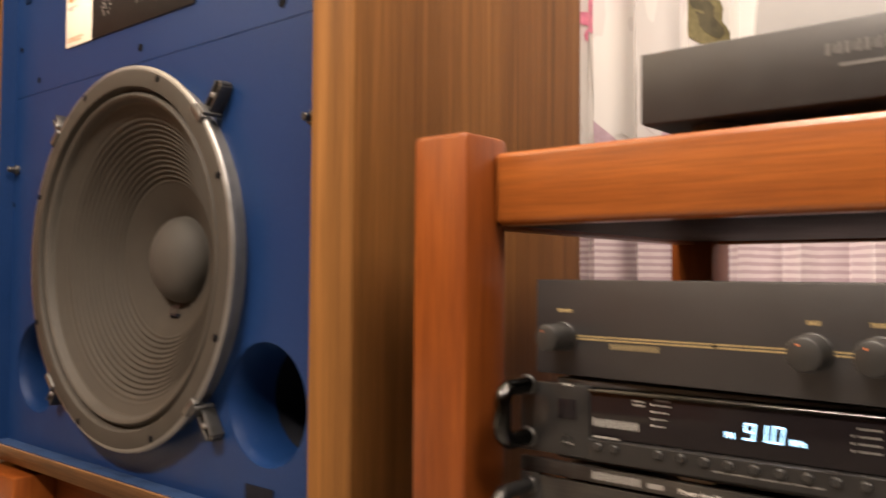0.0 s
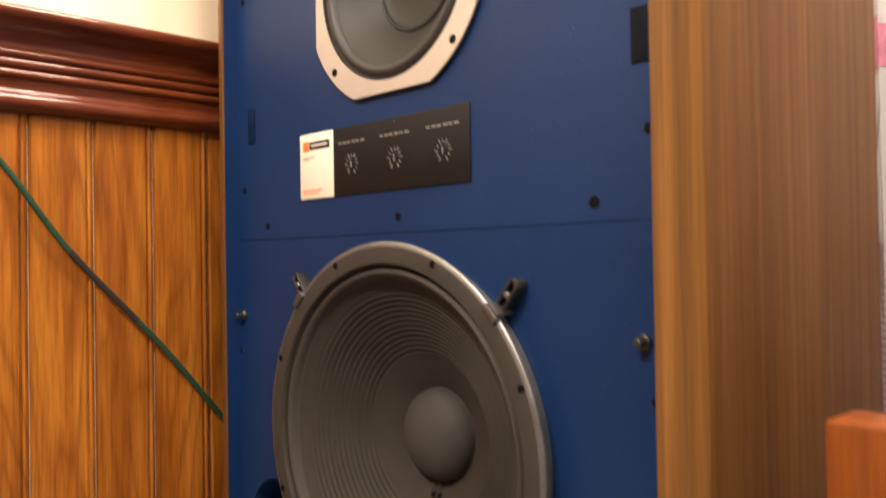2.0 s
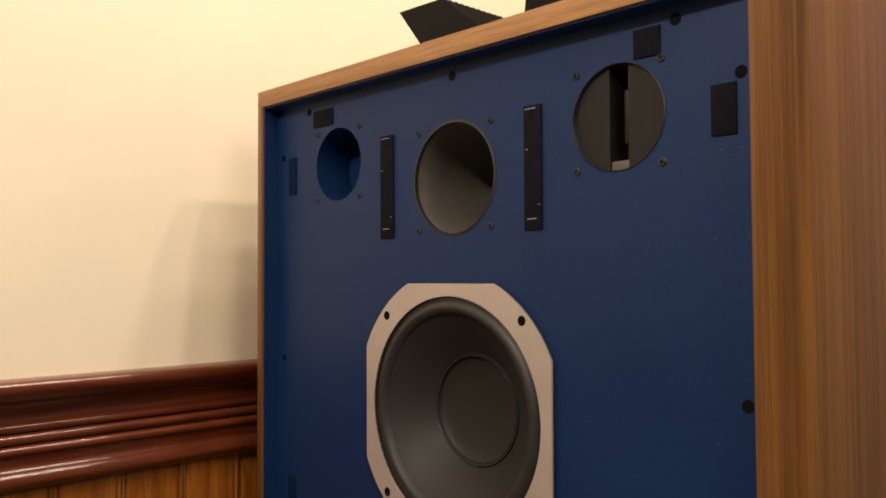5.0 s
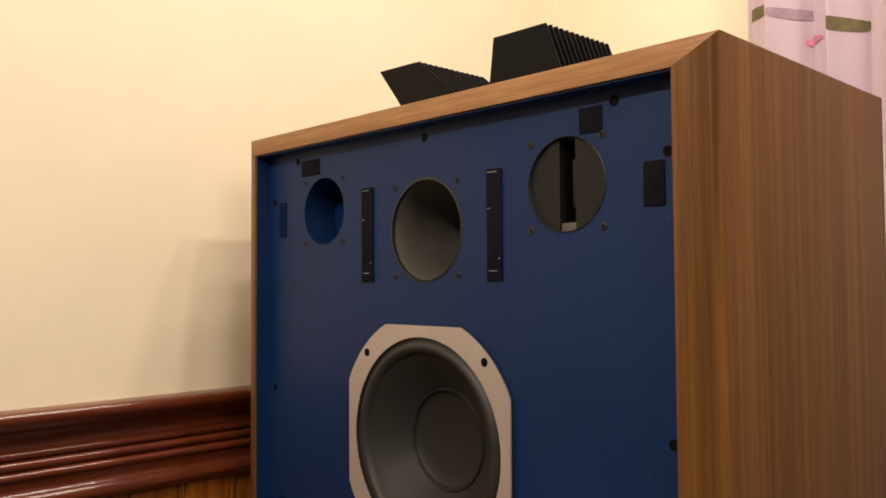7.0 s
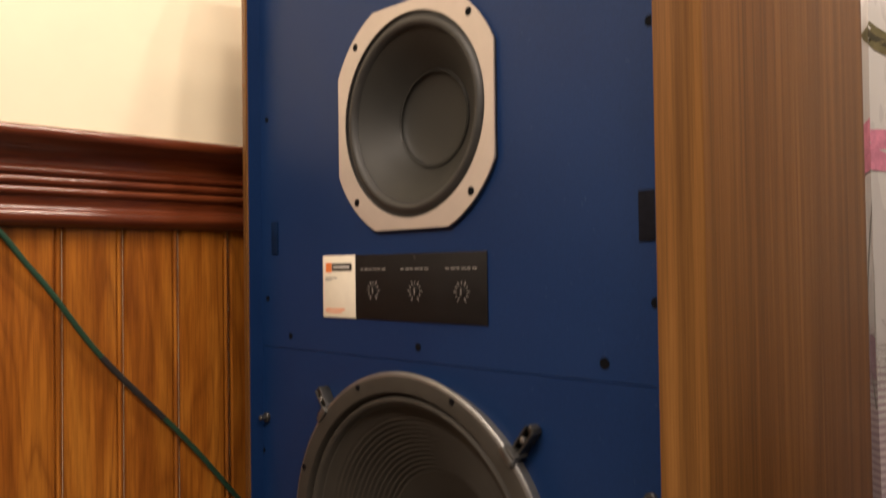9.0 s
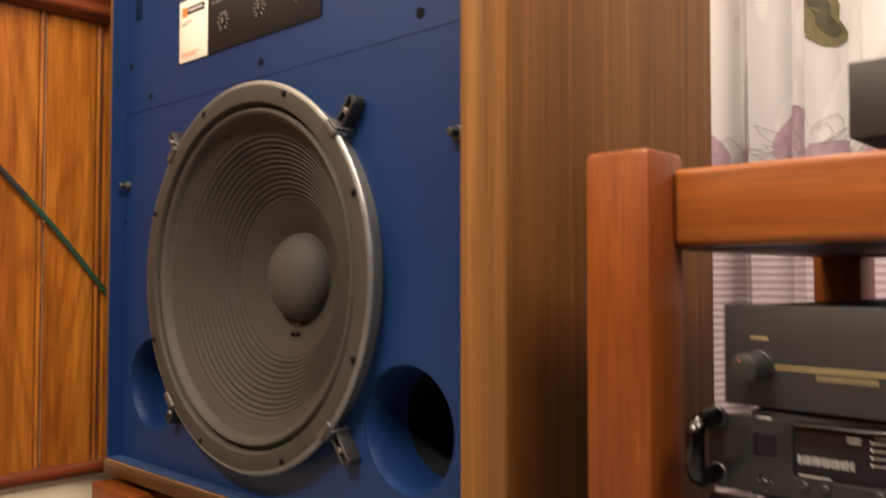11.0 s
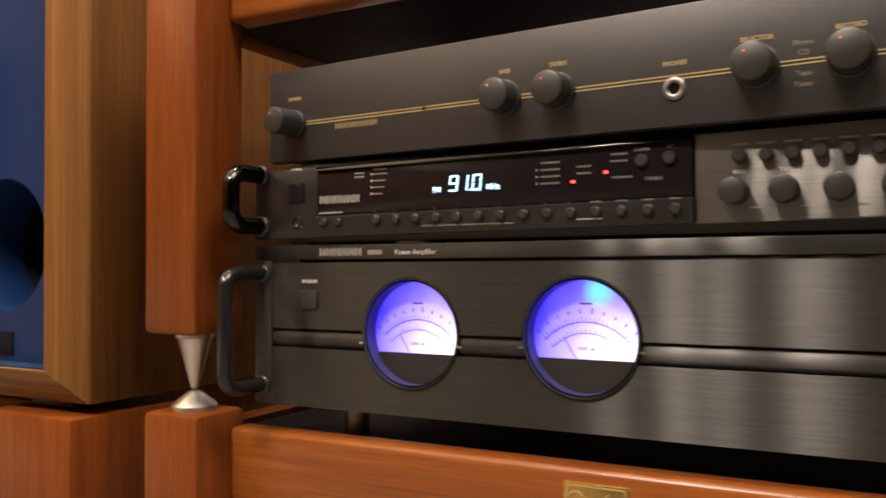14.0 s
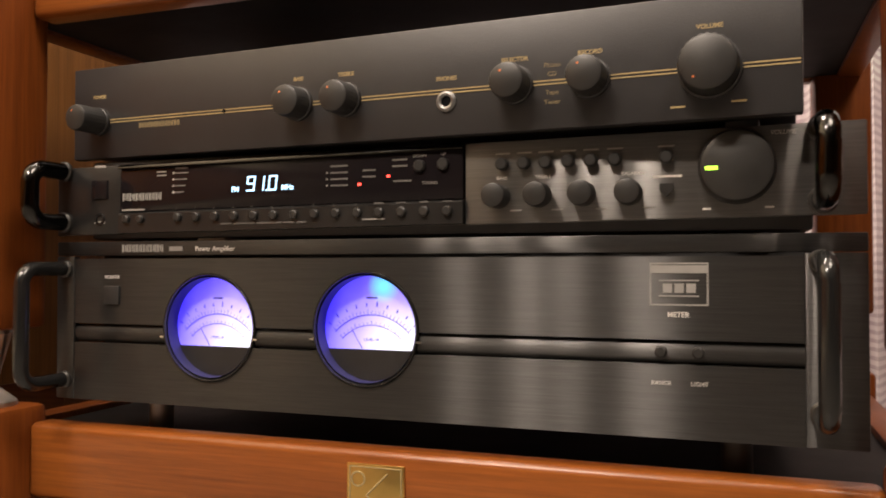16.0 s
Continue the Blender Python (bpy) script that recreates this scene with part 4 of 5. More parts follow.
lettering("METER", 0.555, 0.3730, FY_ + 0.0003, 0.0025, PRINT, amp, 0.0001)
lettering("RANGE", 0.5465, 0.3388, FY_ + 0.0003, 0.0021, PRINT, amp)
lettering("LIGHT", 0.565, 0.3388, FY_ + 0.0003, 0.0021, PRINT, amp)
lettering("Power Amplifier", 0.2810, 0.4080, FY_ - 0.0002, 0.0030, PRINT, amp)
# maker's mark as plain strokes
mark(0.2110, 0.2435, 0.4073, 0.4128, 6, FY_, PRINT_MID, amp)
bar(0.2475, 0.2575, 0.4082, 0.4110, FY_, PRINT_DIM, amp)
# framed emblem on the amplifier
for x0, x1, z0, z1 in ((0.541, 0.5695, 0.3995, 0.4003), (0.541, 0.5695, 0.3787, 0.3795), (0.541, 0.5418, 0.3795, 0.3995), (0.5687, 0.5695, 0.3795, 0.3995), (0.5418, 0.5687, 0.3950, 0.3990),
                       (0.5455, 0.5650, 0.3910, 0.3917), (0.5455, 0.5650, 0.3832, 0.3839), (0.5475, 0.5520, 0.3852, 0.3898), (0.5532, 0.5577, 0.3852, 0.3898), (0.5589, 0.5634, 0.3852, 0.3898)):
    bar(x0, x1, z0, z1, FY_ + 0.0005, PRINT_MID, amp, "emblem")
for x in (0.218, 0.582):
    for y in (0.055, 0.34):
        bm = lathe([(0, 0), (0.0070, 0), (0.0080, 0.002), (0.0080, 0.026), (0, 0.026)], 0, 0, 24)
        bmesh.ops.transform(bm, matrix=Matrix.Translation((x, y, 0.288)) @ Matrix.Rotation(math.pi / 2, 4, "X"), verts=bm.verts)
        # right-hand feet take the black material to paint in the shade under the amplifier
        part("foot", bm, CAST if x < 0.4 else RUBBER, amp, "small metal foot" if x < 0.4 else "small foot coloured black for shade")

# preamplifier tuner
TZ0, TZ1, TX0, TX1 = 0.4235, 0.4680, 0.158, 0.641
TY = 0.0240
tun = thing("preamplifier_tuner", (0.40, 0.2, 0.4115), "black tuner preamplifier with glowing frequency display", "tuner")
part("case", box(0.182, 0.618, TY + 0.005, 0.330, TZ0 - 0.0075, TZ1 - 0.001, 0.002), BLACK, tun, "black sheet metal case")
part("left_panel", box(TX0, 0.2095, TY, TY + 0.005, TZ0, TZ1, 0.0008), TUNER_DARK, tun)
part("display_window", box(0.2100, 0.4420, TY - 0.0015, TY + 0.005, 0.4375, TZ1 - 0.0025, 0.0012), GLASS_BLACK, tun, "smoked glossy display window")
part("window_brow", prism([(TY - 0.0005 - 0.0030 * math.cos(i * math.pi / 16), TZ1 - 0.0030 + 0.0030 * math.sin(i * math.pi / 16)) for i in range(9)] + [(TY + 0.005, TZ1), (TY + 0.005, TZ1 - 0.0030)], "x", 0.2100, 0.4420), TUNER_HANDLE, tun, "glossy bevelled edge over the window")
part("button_strip", prism([(TY - 0.0032, 0.4360), (TY - 0.0015, 0.4372), (TY + 0.005, 0.4372), (TY + 0.005, TZ0 + 0.0005), (TY - 0.0030, TZ0 + 0.0005)], "x", 0.2100, 0.4420), TUNER_DARK, tun)
part("control_panel", box(0.4425, TX1, TY, TY + 0.005, TZ0, TZ1, 0.0010), TUNER_FACE, tun, "grey brushed aluminium control panel")
for i in range(14):
    x = 0.2560 + i * 0.01365
    k = part("preset_button", disc(x, 0.4290, TY - 0.0056, TY - 0.003, 0.0028, 16), KNOB, tun)
    if i < 10:
        lettering(str((i + 1) % 10), x - 0.0012, 0.4335, TY - 0.0032, 0.0012, PRINT_DIM, tun)
    else:
        bar(x - 0.003, x + 0.003, 0.4338, 0.4346, TY - 0.0032, PRINT_FAINT, tun)
for x in (0.217, 0.228):
    part("mode_button", disc(x, 0.4285, TY - 0.0056, TY - 0.003, 0.0026, 16), KNOB, tun)
bar(0.2135, 0.231, 0.4338, 0.4349, TY - 0.0032, PRINT_DIM, tun)
for k, w in enumerate((0.008, 0.015, 0.017, 0.008, 0.006)):
    bar(0.287 + (0, 0.0092, 0.0254, 0.0436, 0.0528)[k], 0.287 + (0, 0.0092, 0.0254, 0.0436, 0.0528)[k] + w, 0.4240, 0.4249, TY - 0.0030, PRINT_FAINT, tun, "title_bar")
bar(0.382, 0.396, 0.4248, 0.4257, TY - 0.0032, PRINT_DIM, tun)
mark(0.2125, 0.2430, 0.4400, 0.4455, 6, TY - 0.0015, PRINT_MID, tun)
for k in range(4):
    bar(0.2520, 0.2625 - 0.0012 * k, 0.4565 - k * 0.0040, 0.4571 - k * 0.0040, TY - 0.0015, PRINT_DIM, tun)
    bar(0.2510, 0.2517, 0.4562 - k * 0.0040, 0.4575 - k * 0.0040, TY - 0.0015, PRINT, tun)
bar(0.2530, 0.2620, 0.4592, 0.4602, TY - 0.0015, PRINT_DIM, tun)
bar(0.239, 0.246, 0.4552, 0.4562, TY - 0.0015, PRINT_DIM, tun)
bar(0.239, 0.246, 0.4575, 0.4584, TY - 0.0015, PRINT_DIM, tun)


def segment_digit(ch, x, z, w, h, parent):
    """A seven-segment digit leaning slightly, facing -y."""
    on = {"9": "abcdfg", "1": "bc", "0": "abcdef"}[ch]
    t_, g = h * 0.11, h * 0.02
    segs = {"a": (g, w - g, h - t_, h), "d": (g, w - g, 0, t_), "g": (g, w - g, h / 2 - t_ / 2, h / 2 + t_ / 2),
            "b": (w - t_, w, h / 2 + g, h - g), "c": (w - t_, w, g, h / 2 - g), "f": (0, t_, h / 2 + g, h - g), "e": (0, t_, g, h / 2 - g)}
    for seg in on:
        a, b, c, d = segs[seg]
        bm = box(a, b, -0.0002, 0, c, d)
        for v in bm.verts:
            v.co = Vector((x + v.co.x + v.co.z * 0.12, TY - 0.0015 + v.co.y, z + v.co.z))
        part("digit_segment", bm, DISPLAY, parent, "glowing blue-white segment", smooth=0)


for ch, x in (("9", 0.3040), ("1", 0.3105), ("0", 0.3190)):
    segment_digit(ch, x, 0.4437, 0.0058, 0.0092, tun)
part("decimal_point", box(0.3176, 0.3186, TY - 0.0017, TY - 0.0015, 0.4437, 0.4447), DISPLAY, tun, smooth=0)
lettering("FM", 0.2965, 0.4438, TY - 0.0017, 0.0030, DISPLAY, tun, 0.0001)
lettering("MHz", 0.3325, 0.4440, TY - 0.0017, 0.0030, DISPLAY, tun, 0.0001)
for x, z in ((0.3795, 0.4455), (0.3975, 0.4495)):
    part("indicator", box(x - 0.0010, x + 0.0010, TY - 0.0019, TY - 0.0015, z - 0.0007, z + 0.0007), LED_RED, tun, "lit red indicator", smooth=0)
for x, w, zs in ((0.361, 0.011, (0.4560, 0.4522, 0.4485, 0.4448)), (0.3815, 0.008, (0.4528, 0.4492)), (0.400, 0.009, (0.4580, 0.4545)), (0.4005, 0.011, (0.4460,))):
    for z in zs:
        bar(x, x + w, z, z + 0.0010, TY - 0.0015, PRINT_FAINT, tun)
for z in (0.4522, 0.4485, 0.4448):
    bar(0.3582, 0.3592, z, z + 0.0012, TY - 0.0015, PRINT_DIM, tun, "unlit_mark")
for x, z, s in ((0.4165, 0.4545, "DOWN"), (0.4305, 0.4550, "UP")):
    part("tuning_button", disc(x, z, TY - 0.004, TY - 0.001, 0.0034, 20), KNOB, tun)
    lettering(s, x, z + 0.0048, TY - 0.0017, 0.0017, PRINT_DIM, tun)
lettering("TUNING", 0.4225, 0.4440, TY - 0.0017, 0.0017, PRINT_DIM, tun)
part("power_switch", box(0.1865, 0.1995, TY - 0.001, TY + 0.002, 0.4465, 0.4590, 0.0006), GLASS_BLACK, tun, "square black power switch")
lettering("POWER", 0.193, 0.4625, TY - 0.0002, 0.0017, PRINT, tun)
part("headphone_jack", lathe([(0.0022, TY + 0.001), (0.0024, TY - 0.0008), (0.0040, TY - 0.0008), (0.0044, TY + 0.0005)], 0.1930, 0.4335, 20), HANDLE, tun, "headphone jack")
lettering("PHONES", 0.193, 0.4262, TY - 0.0002, 0.0016, PRINT, tun)
for i, x in enumerate((0.4640, 0.4760, 0.4878, 0.4998, 0.5117, 0.5240, 0.5497)):
    part("source_button", disc(x, 0.4535, TY - 0.0045, TY, 0.0034, 20), KNOB, tun)
    bar(x - 0.004, x + 0.004, 0.4588, 0.4597, TY, PRINT_MID, tun)
for x, s in ((0.4616, "BASS"), (0.4842, "TREBLE"), (0.5075, ""), (0.5312, "BALANCE")):
    round_knob(x, 0.4362, TY, 0.0066, 0.013, tun, knurl=1)
    if s:
        lettering(s, x + 0.002, 0.4452, TY - 0.0001, 0.0019, PRINT, tun)
    bar(x + 0.0065, x + 0.0125, 0.4280, 0.4289, TY, PRINT_DIM, tun)
part("selector_button", prism([(0.5465, 0.4400), (0.5531, 0.4400), (0.5531, 0.4365), (0.5498, 0.4332), (0.5465, 0.4365)], "y", TY - 0.004, TY), KNOB, tun)
bar(0.5425, 0.5572, 0.4434, 0.4445, TY, PRINT, tun)
vol = round_knob(0.5832, 0.4472, TY, 0.0180, 0.011, tun, "volume_knob", label="large black volume knob")
part("knob_indicator", box(0.5686, 0.5745, TY - 0.0113, TY - 0.0108, 0.4450, 0.4470, 0.0002), LED_GREEN, vol, "lit green pointer", smooth=0)
bar(0.567, 0.571, 0.4265, 0.4274, TY, PRINT, tun)
bar(0.596, 0.600, 0.4268, 0.4277, TY, PRINT, tun)
lettering("VOLUME", 0.6045, 0.4625, TY - 0.0001, 0.0021, PRINT, tun)
rack_handle(0.1640, 0.4275, 0.4610, TY, 0.029, 0.0056, TUNER_HANDLE, tun)
rack_handle(0.6215, 0.4300, 0.4645, TY, 0.029, 0.0056, TUNER_HANDLE, tun)
for x in (0.22, 0.58):
    for y in (0.05, 0.30):
        part("foot", box(x - 0.012, x + 0.012, y - 0.012, y + 0.012, 0.4115, 0.4165, 0.001), RUBBER, tun)

# the tuner sits a little lower at one end
for ob in tun.children:
    if ob.name.split(".")[0] in ("left_panel", "window_brow", "control_panel", "display_window", "button_strip", "power_switch", "headphone_jack"):
        for vert in ob.data.vertices:
            vert.co.z += -0.0044 + 0.009 * (vert.co.x + 0.40 - 0.20)

part("shim", box(0.264, 0.284, TY + 0.006, TY + 0.030, 0.4146, 0.4163, 0.0006), PRINT, tun, "pale card shim under the tuner")

# integrated amplifier on top
QX0, QX1, QZ0, QZ1, QY = 0.1670, 0.6130, 0.4750, 0.5292, 0.0280
pre = thing("control_amplifier", (0.39, 0.2, 0.467), "flat matt black amplifier with gold lettering and knobs", "amplifier")
part("faceplate", box(QX0, QX1, QY, QY + 0.008, QZ0 - 0.006, QZ1, 0.0012), PREAMP, pre)
part("case", box(QX0 + 0.003, QX1 - 0.003, QY + 0.008, 0.300, QZ0 - 0.004, QZ1 - 0.001, 0.0015), PREAMP, pre)
ZL = 0.4932
for dz in (-0.0009, 0.0009):
    bar(0.197, QX1 - 0.001, ZL + dz - 0.00035, ZL + dz + 0.00035, QY, GOLD_PRINT, pre, "gold_line")
mark(0.2225, 0.2555, 0.4868, 0.4908, 7, QY, GOLD_DIM, pre)
for x, r, s, deep, up in ((0.1895, 0.0085, "POWER", 0.021, 0.0068), (0.3420, 0.0092, "BASS", 0.016, 0.0048), (0.3736, 0.0092, "TREBLE", 0.016, 0.0048), (0.4743, 0.0094, "SELECTOR", 0.016, 0.0032), (0.5142, 0.0094, "RECORD", 0.016, 0.0032), (0.5720, 0.0138, "VOLUME", 0.016, 0.0055)):
    k = round_knob(x, ZL, QY, r, deep, pre, knurl=1)
    lettering(s, x, ZL + r + up, QY - 0.0001, 0.0022, GOLD_PRINT, pre, 0.0001)
    part("pointer_dot", disc(x - 0.3 * r if r < 0.01 else x - 0.45 * r, ZL + (0.5 * r if r < 0.01 else -0.5 * r), QY - deep - 0.0002, QY - deep + 0.0002, 0.0006, 10, 0.0001), ORANGE, k, "small red pointer dot")
    part("knob_skirt", lathe([(r * 1.02, QY - 0.0030), (r * 1.09, QY - 0.0026), (r * 1.09, QY)], x, ZL, 40), BLACK, k)
for s, dz in (("Phono", 0.0078), ("CD", 0.0032), ("Tape", -0.0063), ("Tuner", -0.0113)):
    lettering(s, 0.4945, ZL + dz, QY - 0.0001, 0.0024, GOLD_DIM, pre)
part("pilot_hole", disc(0.2890, ZL, QY - 0.0004, QY + 0.001, 0.0013, 12, 0.0002), HOLE, pre)
part("headphone_jack", lathe([(0.0030, QY + 0.006), (0.0030, QY - 0.0012), (0.0042, QY - 0.0018), (0.0056, QY - 0.0010), (0.0058, QY + 0.001)], 0.4357, 0.4877, 28), CAST, pre, "bright ringed headphone jack")
part("jack_hole", disc(0.4357, 0.4877, QY - 0.0002, QY + 0.001, 0.0030, 20, 0.0001), HOLE, pre)
lettering("PHONES", 0.4357, 0.4992, QY - 0.0001, 0.0022, GOLD_PRINT, pre, 0.0001)
bar(0.5535, 0.5605, 0.4750, 0.4760, QY, GOLD_PRINT, pre)
bar(0.5815, 0.5885, 0.4760, 0.4770, QY, GOLD_PRINT, pre)
for x in (0.20, 0.585):
    for y in (0.06, 0.27):
        part("foot", box(x - 0.008, x + 0.008, y - 0.008, y + 0.008, 0.467, 0.474, 0.0015), RUBBER, pre)
turn_ = Matrix.Translation((QX0, QY, 0)) @ Matrix.Rotation(radians(-3.0), 4, "Z") @ Matrix.Translation((-QX0, -QY, 0))
pre.matrix_world = turn_ @ Matrix.Translation(ORIGIN[pre.name])

# player on the rack's top shelf
ply = thing("disc_player", (0.47, 0.2, 0.608), "flat dark grey disc player on the rack's top shelf", "disc player")
part("case", box(0.2400, 0.6700, 0.030, 0.330, 0.6225, 0.6655, 0.0015), PREAMP, ply)
mark(0.345, 0.430, 0.6470, 0.6540, 9, 0.030, PRINT_FAINT, ply)
bar(0.352, 0.420, 0.6405, 0.6425, 0.030, PRINT_FAINT, ply)
for x in (0.275, 0.635):
    for y in (0.06, 0.30):
        bm = lathe([(0, 0), (0.012, 0), (0.014, 0.002), (0.014, 0.0145), (0, 0.0145)], 0, 0, 24)
        bmesh.ops.transform(bm, matrix=Matrix.Translation((x, y, 0.608)) @ Matrix.Rotation(math.pi / 2, 4, "X"), verts=bm.verts)
        part("foot", bm, BLACK, ply)
bm = box(0.296, 0.560, 0.060, 0.072, 0.6655, 0.80, 0.003)
bmesh.ops.rotate(bm, cent=(0.325, 0.060, 0.6655), matrix=Matrix.Rotation(radians(-14), 3, "X"), verts=bm.verts)
solid("leaning_panel", bm, plain("pale_grey_card", (0.25, 0.25, 0.258), 0.5, 0, 0.05, 20), "pale grey panel leaning on the disc player", "panel")


# two slanted plate lenses lying on the cabinet
def slant_lens(at, outline, y0, count, pitch, lean):
    """Thin upright plates of one outline, one behind the other, joined by two rods."""
    th = thing("acoustic_lens", at, "stack of thin black slanted lens plates on the cabinet", "acoustic lens", "removed acoustic lenses")
    for k in range(count):
        o = [(x + lean * k, z) for x, z in outline]
        part("lens_plate", prism(o, "y", y0 + k * pitch, y0 + k * pitch + 0.0016), LENS, th, smooth=0)
    cx = sum(x for x, z in outline) / 4
    cz = sum(z for x, z in outline) / 4
    for dx in (-0.025, 0.025):
        part("spacer_rod", tube([(cx + dx, y0 + 0.0018, cz), (cx + dx + lean * (count - 1), y0 + (count - 1) * pitch, cz)], 0.003, 8), LENS, th)


slant_lens((-0.38, 0.11, OZ1), [(-0.447, 1.413), (-0.378, 1.412), (-0.301, 1.351), (-0.397, 1.351)], 0.069, 13, 0.0085, 0.0)
slant_lens((-0.23, 0.11, OZ1), [(-0.266, 1.414), (-0.198, 1.414), (-0.174, 1.351), (-0.274, 1.351)], 0.069, 13, 0.0085, 0.0)

# ---- cable on the wall ----
def cable_curve(points, steps=10):
    out = []
    for i in range(len(points) - 1):
        p0, p1, p2, p3 = (Vector(points[max(0, min(len(points) - 1, i + k))]) for k in (-1, 0, 1, 2))
        for s in range(steps):
            u = s / steps
            out.append(0.5 * (2 * p1 + (p2 - p0) * u + (2 * p0 - 5 * p1 + 4 * p2 - p3) * u * u + (3 * p1 - p0 - 3 * p2 + p3) * u ** 3))
    out.append(Vector(points[-1]))
    return out


CXW = WX + 0.016
path = cable_curve([(CXW, -1.1, 1.0), (CXW, -0.55, 0.99), (CXW, -0.30, 0.925), (CXW, -0.215, 0.848), (CXW, -0.134, 0.739), (CXW, -0.02, 0.617), (CXW, 0.057, 0.524), (CXW, 0.16, 0.40), (CXW + 0.02, 0.25, 0.25), (CXW + 0.03, 0.30, FLOOR + 0.005)])
cab = solid("cable", tube(path, 0.0037, 10), CABLE, "green and black cable slung along the wainscot", "cable")
mid_ = [p for p in path if -0.135 < p.y < -0.045]
part("tape_wrap", tube(mid_, 0.0041, 10), CABLE_DARK, cab, "black taped length")

for k, (xa, xb) in enumerate(((0.155, 0.150), (0.128, 0.142))):
    pts = cable_curve([(xa, 0.46, FLOOR + 0.004), (xa + 0.004, 0.47, 0.28), (xb, 0.455, 0.42), (xb + 0.012, 0.45, 0.50), (xb + 0.05, 0.40, 0.525), (xb + 0.10, 0.33, 0.505), (xb + 0.12, 0.295, 0.497)])
    solid("signal_cable", tube(pts, 0.0030, 8), CABLE_DARK, "black signal cable hanging behind the rack", "cable", "cables behind the rack")

# ---- curtain ----
def curtain_cloth():
    bm = bmesh.new()
    nx, nz = 640, 40
    X0, X1, Z0, Z1 = -0.330, 1.9, 0.14, 2.35
    uv = bm.loops.layers.uv.new("UVMap")
    grid = []
    for j in range(nz + 1):
        z = Z0 + (Z1 - Z0) * j / nz
        row = []
        for i in range(nx + 1):
            x = X0 + (X1 - X0) * i / nx
            ph = x * 2 * math.pi / 0.085 + 1.3 * math.sin(x * 9.1) + 0.25 * math.sin(z * 3.1 + x * 14)
            row.append(bm.verts.new((x + 0.006 * math.sin(2 * ph), 0.736 + 0.034 * math.sin(ph) + 0.009 * math.sin(2 * ph + 0.6) + 0.006 * math.sin(0.47 * ph + z * 2), z)))
        grid.append(row)
    for j in range(nz):
        for i in range(nx):
            f = bm.faces.new((grid[j][i], grid[j][i + 1], grid[j + 1][i + 1], grid[j + 1][i]))
            f.smooth = True
    return bm


m, n, l, p = material("printed_sheer_curtain")
v = coords(n, l, (1, 1, 1), False)
sep = n.new("ShaderNodeSeparateXYZ")
l.new(v, sep.inputs[0])


def math_node(op, a, b=0.0):
    x = n.new("ShaderNodeMath")
    x.operation = op
    for s, q in ((x.inputs[0], a), (x.inputs[1], b)):
        if isinstance(q, (int, float)):
            s.default_value = q
        else:
            l.new(q, s)
    return x.outputs[0]


# printed stripes in a band, lilac cloth below, faint fine lines above
stripe = math_node("GREATER_THAN", math_node("SINE", math_node("ADD", math_node("MULTIPLY", sep.outputs[2], 2 * math.pi / 0.0105), math_node("MULTIPLY", noise_tex(n, l, v, 30, 2), 2.5))), 0.1)
wob = math_node("MULTIPLY", noise_tex(n, l, v, 9, 2), 0.05)
zz = math_node("ADD", sep.outputs[2], wob)
zone = math_node("LESS_THAN", zz, 0.704 - 0.14 + 0.025)
lower_zone = math_node("LESS_THAN", zz, 0.625 - 0.14 + 0.025)
fleck = noise_tex(n, l, v, 420, 3)
tint = noise_tex(n, l, coords(n, l, (1, 1, 0.35), False), 14, 3)
base = mixed(n, l, math_node("MULTIPLY", math_node("GREATER_THAN", tint, 0.52), 0.5), (0.58, 0.568, 0.555), (0.42, 0.402, 0.408))
base = mixed(n, l, math_node("MULTIPLY", lower_zone, 0.6), base, (0.50, 0.38, 0.42))
base = mixed(n, l, math_node("MULTIPLY", math_node("MULTIPLY", stripe, zone), 0.85), base, (0.30, 0.21, 0.25))
high = math_node("GREATER_THAN", sep.outputs[2], 1.36 - 0.14)
base = mixed(n, l, math_node("MULTIPLY", high, 0.85), base, (0.56, 0.42, 0.50))
base = mixed(n, l, math_node("MULTIPLY", fleck, 0.18), base, (0.55, 0.52, 0.52))
l.new(base, p.inputs["Base Color"])
p.inputs["Roughness"].default_value = 0.8
p.inputs["Sheen Weight"].default_value = 0.3
bump(n, l, p, fleck, 0.2, 0.0006)
CURTAIN = m
cloth = solid("curtain", curtain_cloth(), CURTAIN, "white sheer curtain printed with pink and lilac flowers", "curtain")
PINK = plain("pink_flower_print", (0.60, 0.22, 0.32), 0.8, 0, 0.25, 60)
OLIVE = plain("olive_leaf_print", (0.14, 0.12, 0.055), 0.8, 0, 0.3, 60)
OLIVE_DARK = plain("dark_leaf_print", (0.060, 0.052, 0.028), 0.8, 0, 0.3, 60)
LILAC = plain("lilac_petal_print", (0.36, 0.26, 0.31), 0.8, 0, 0.2, 60)
STEM_PALE = plain("pale_grey_line_print", (0.40, 0.37, 0.36), 0.8)
STEM = plain("grey_stem_print", (0.28, 0.27, 0.25), 0.8)


def on_cloth(x, z):
    ph = x * 2 * math.pi / 0.085 + 1.3 * math.sin(x * 9.1) + 0.25 * math.sin(z * 3.1 + x * 14)
    return Vector((x + 0.006 * math.sin(2 * ph), 0.736 + 0.034 * math.sin(ph) + 0.009 * math.sin(2 * ph + 0.6) + 0.006 * math.sin(0.47 * ph + z * 2) - 0.0015, z))


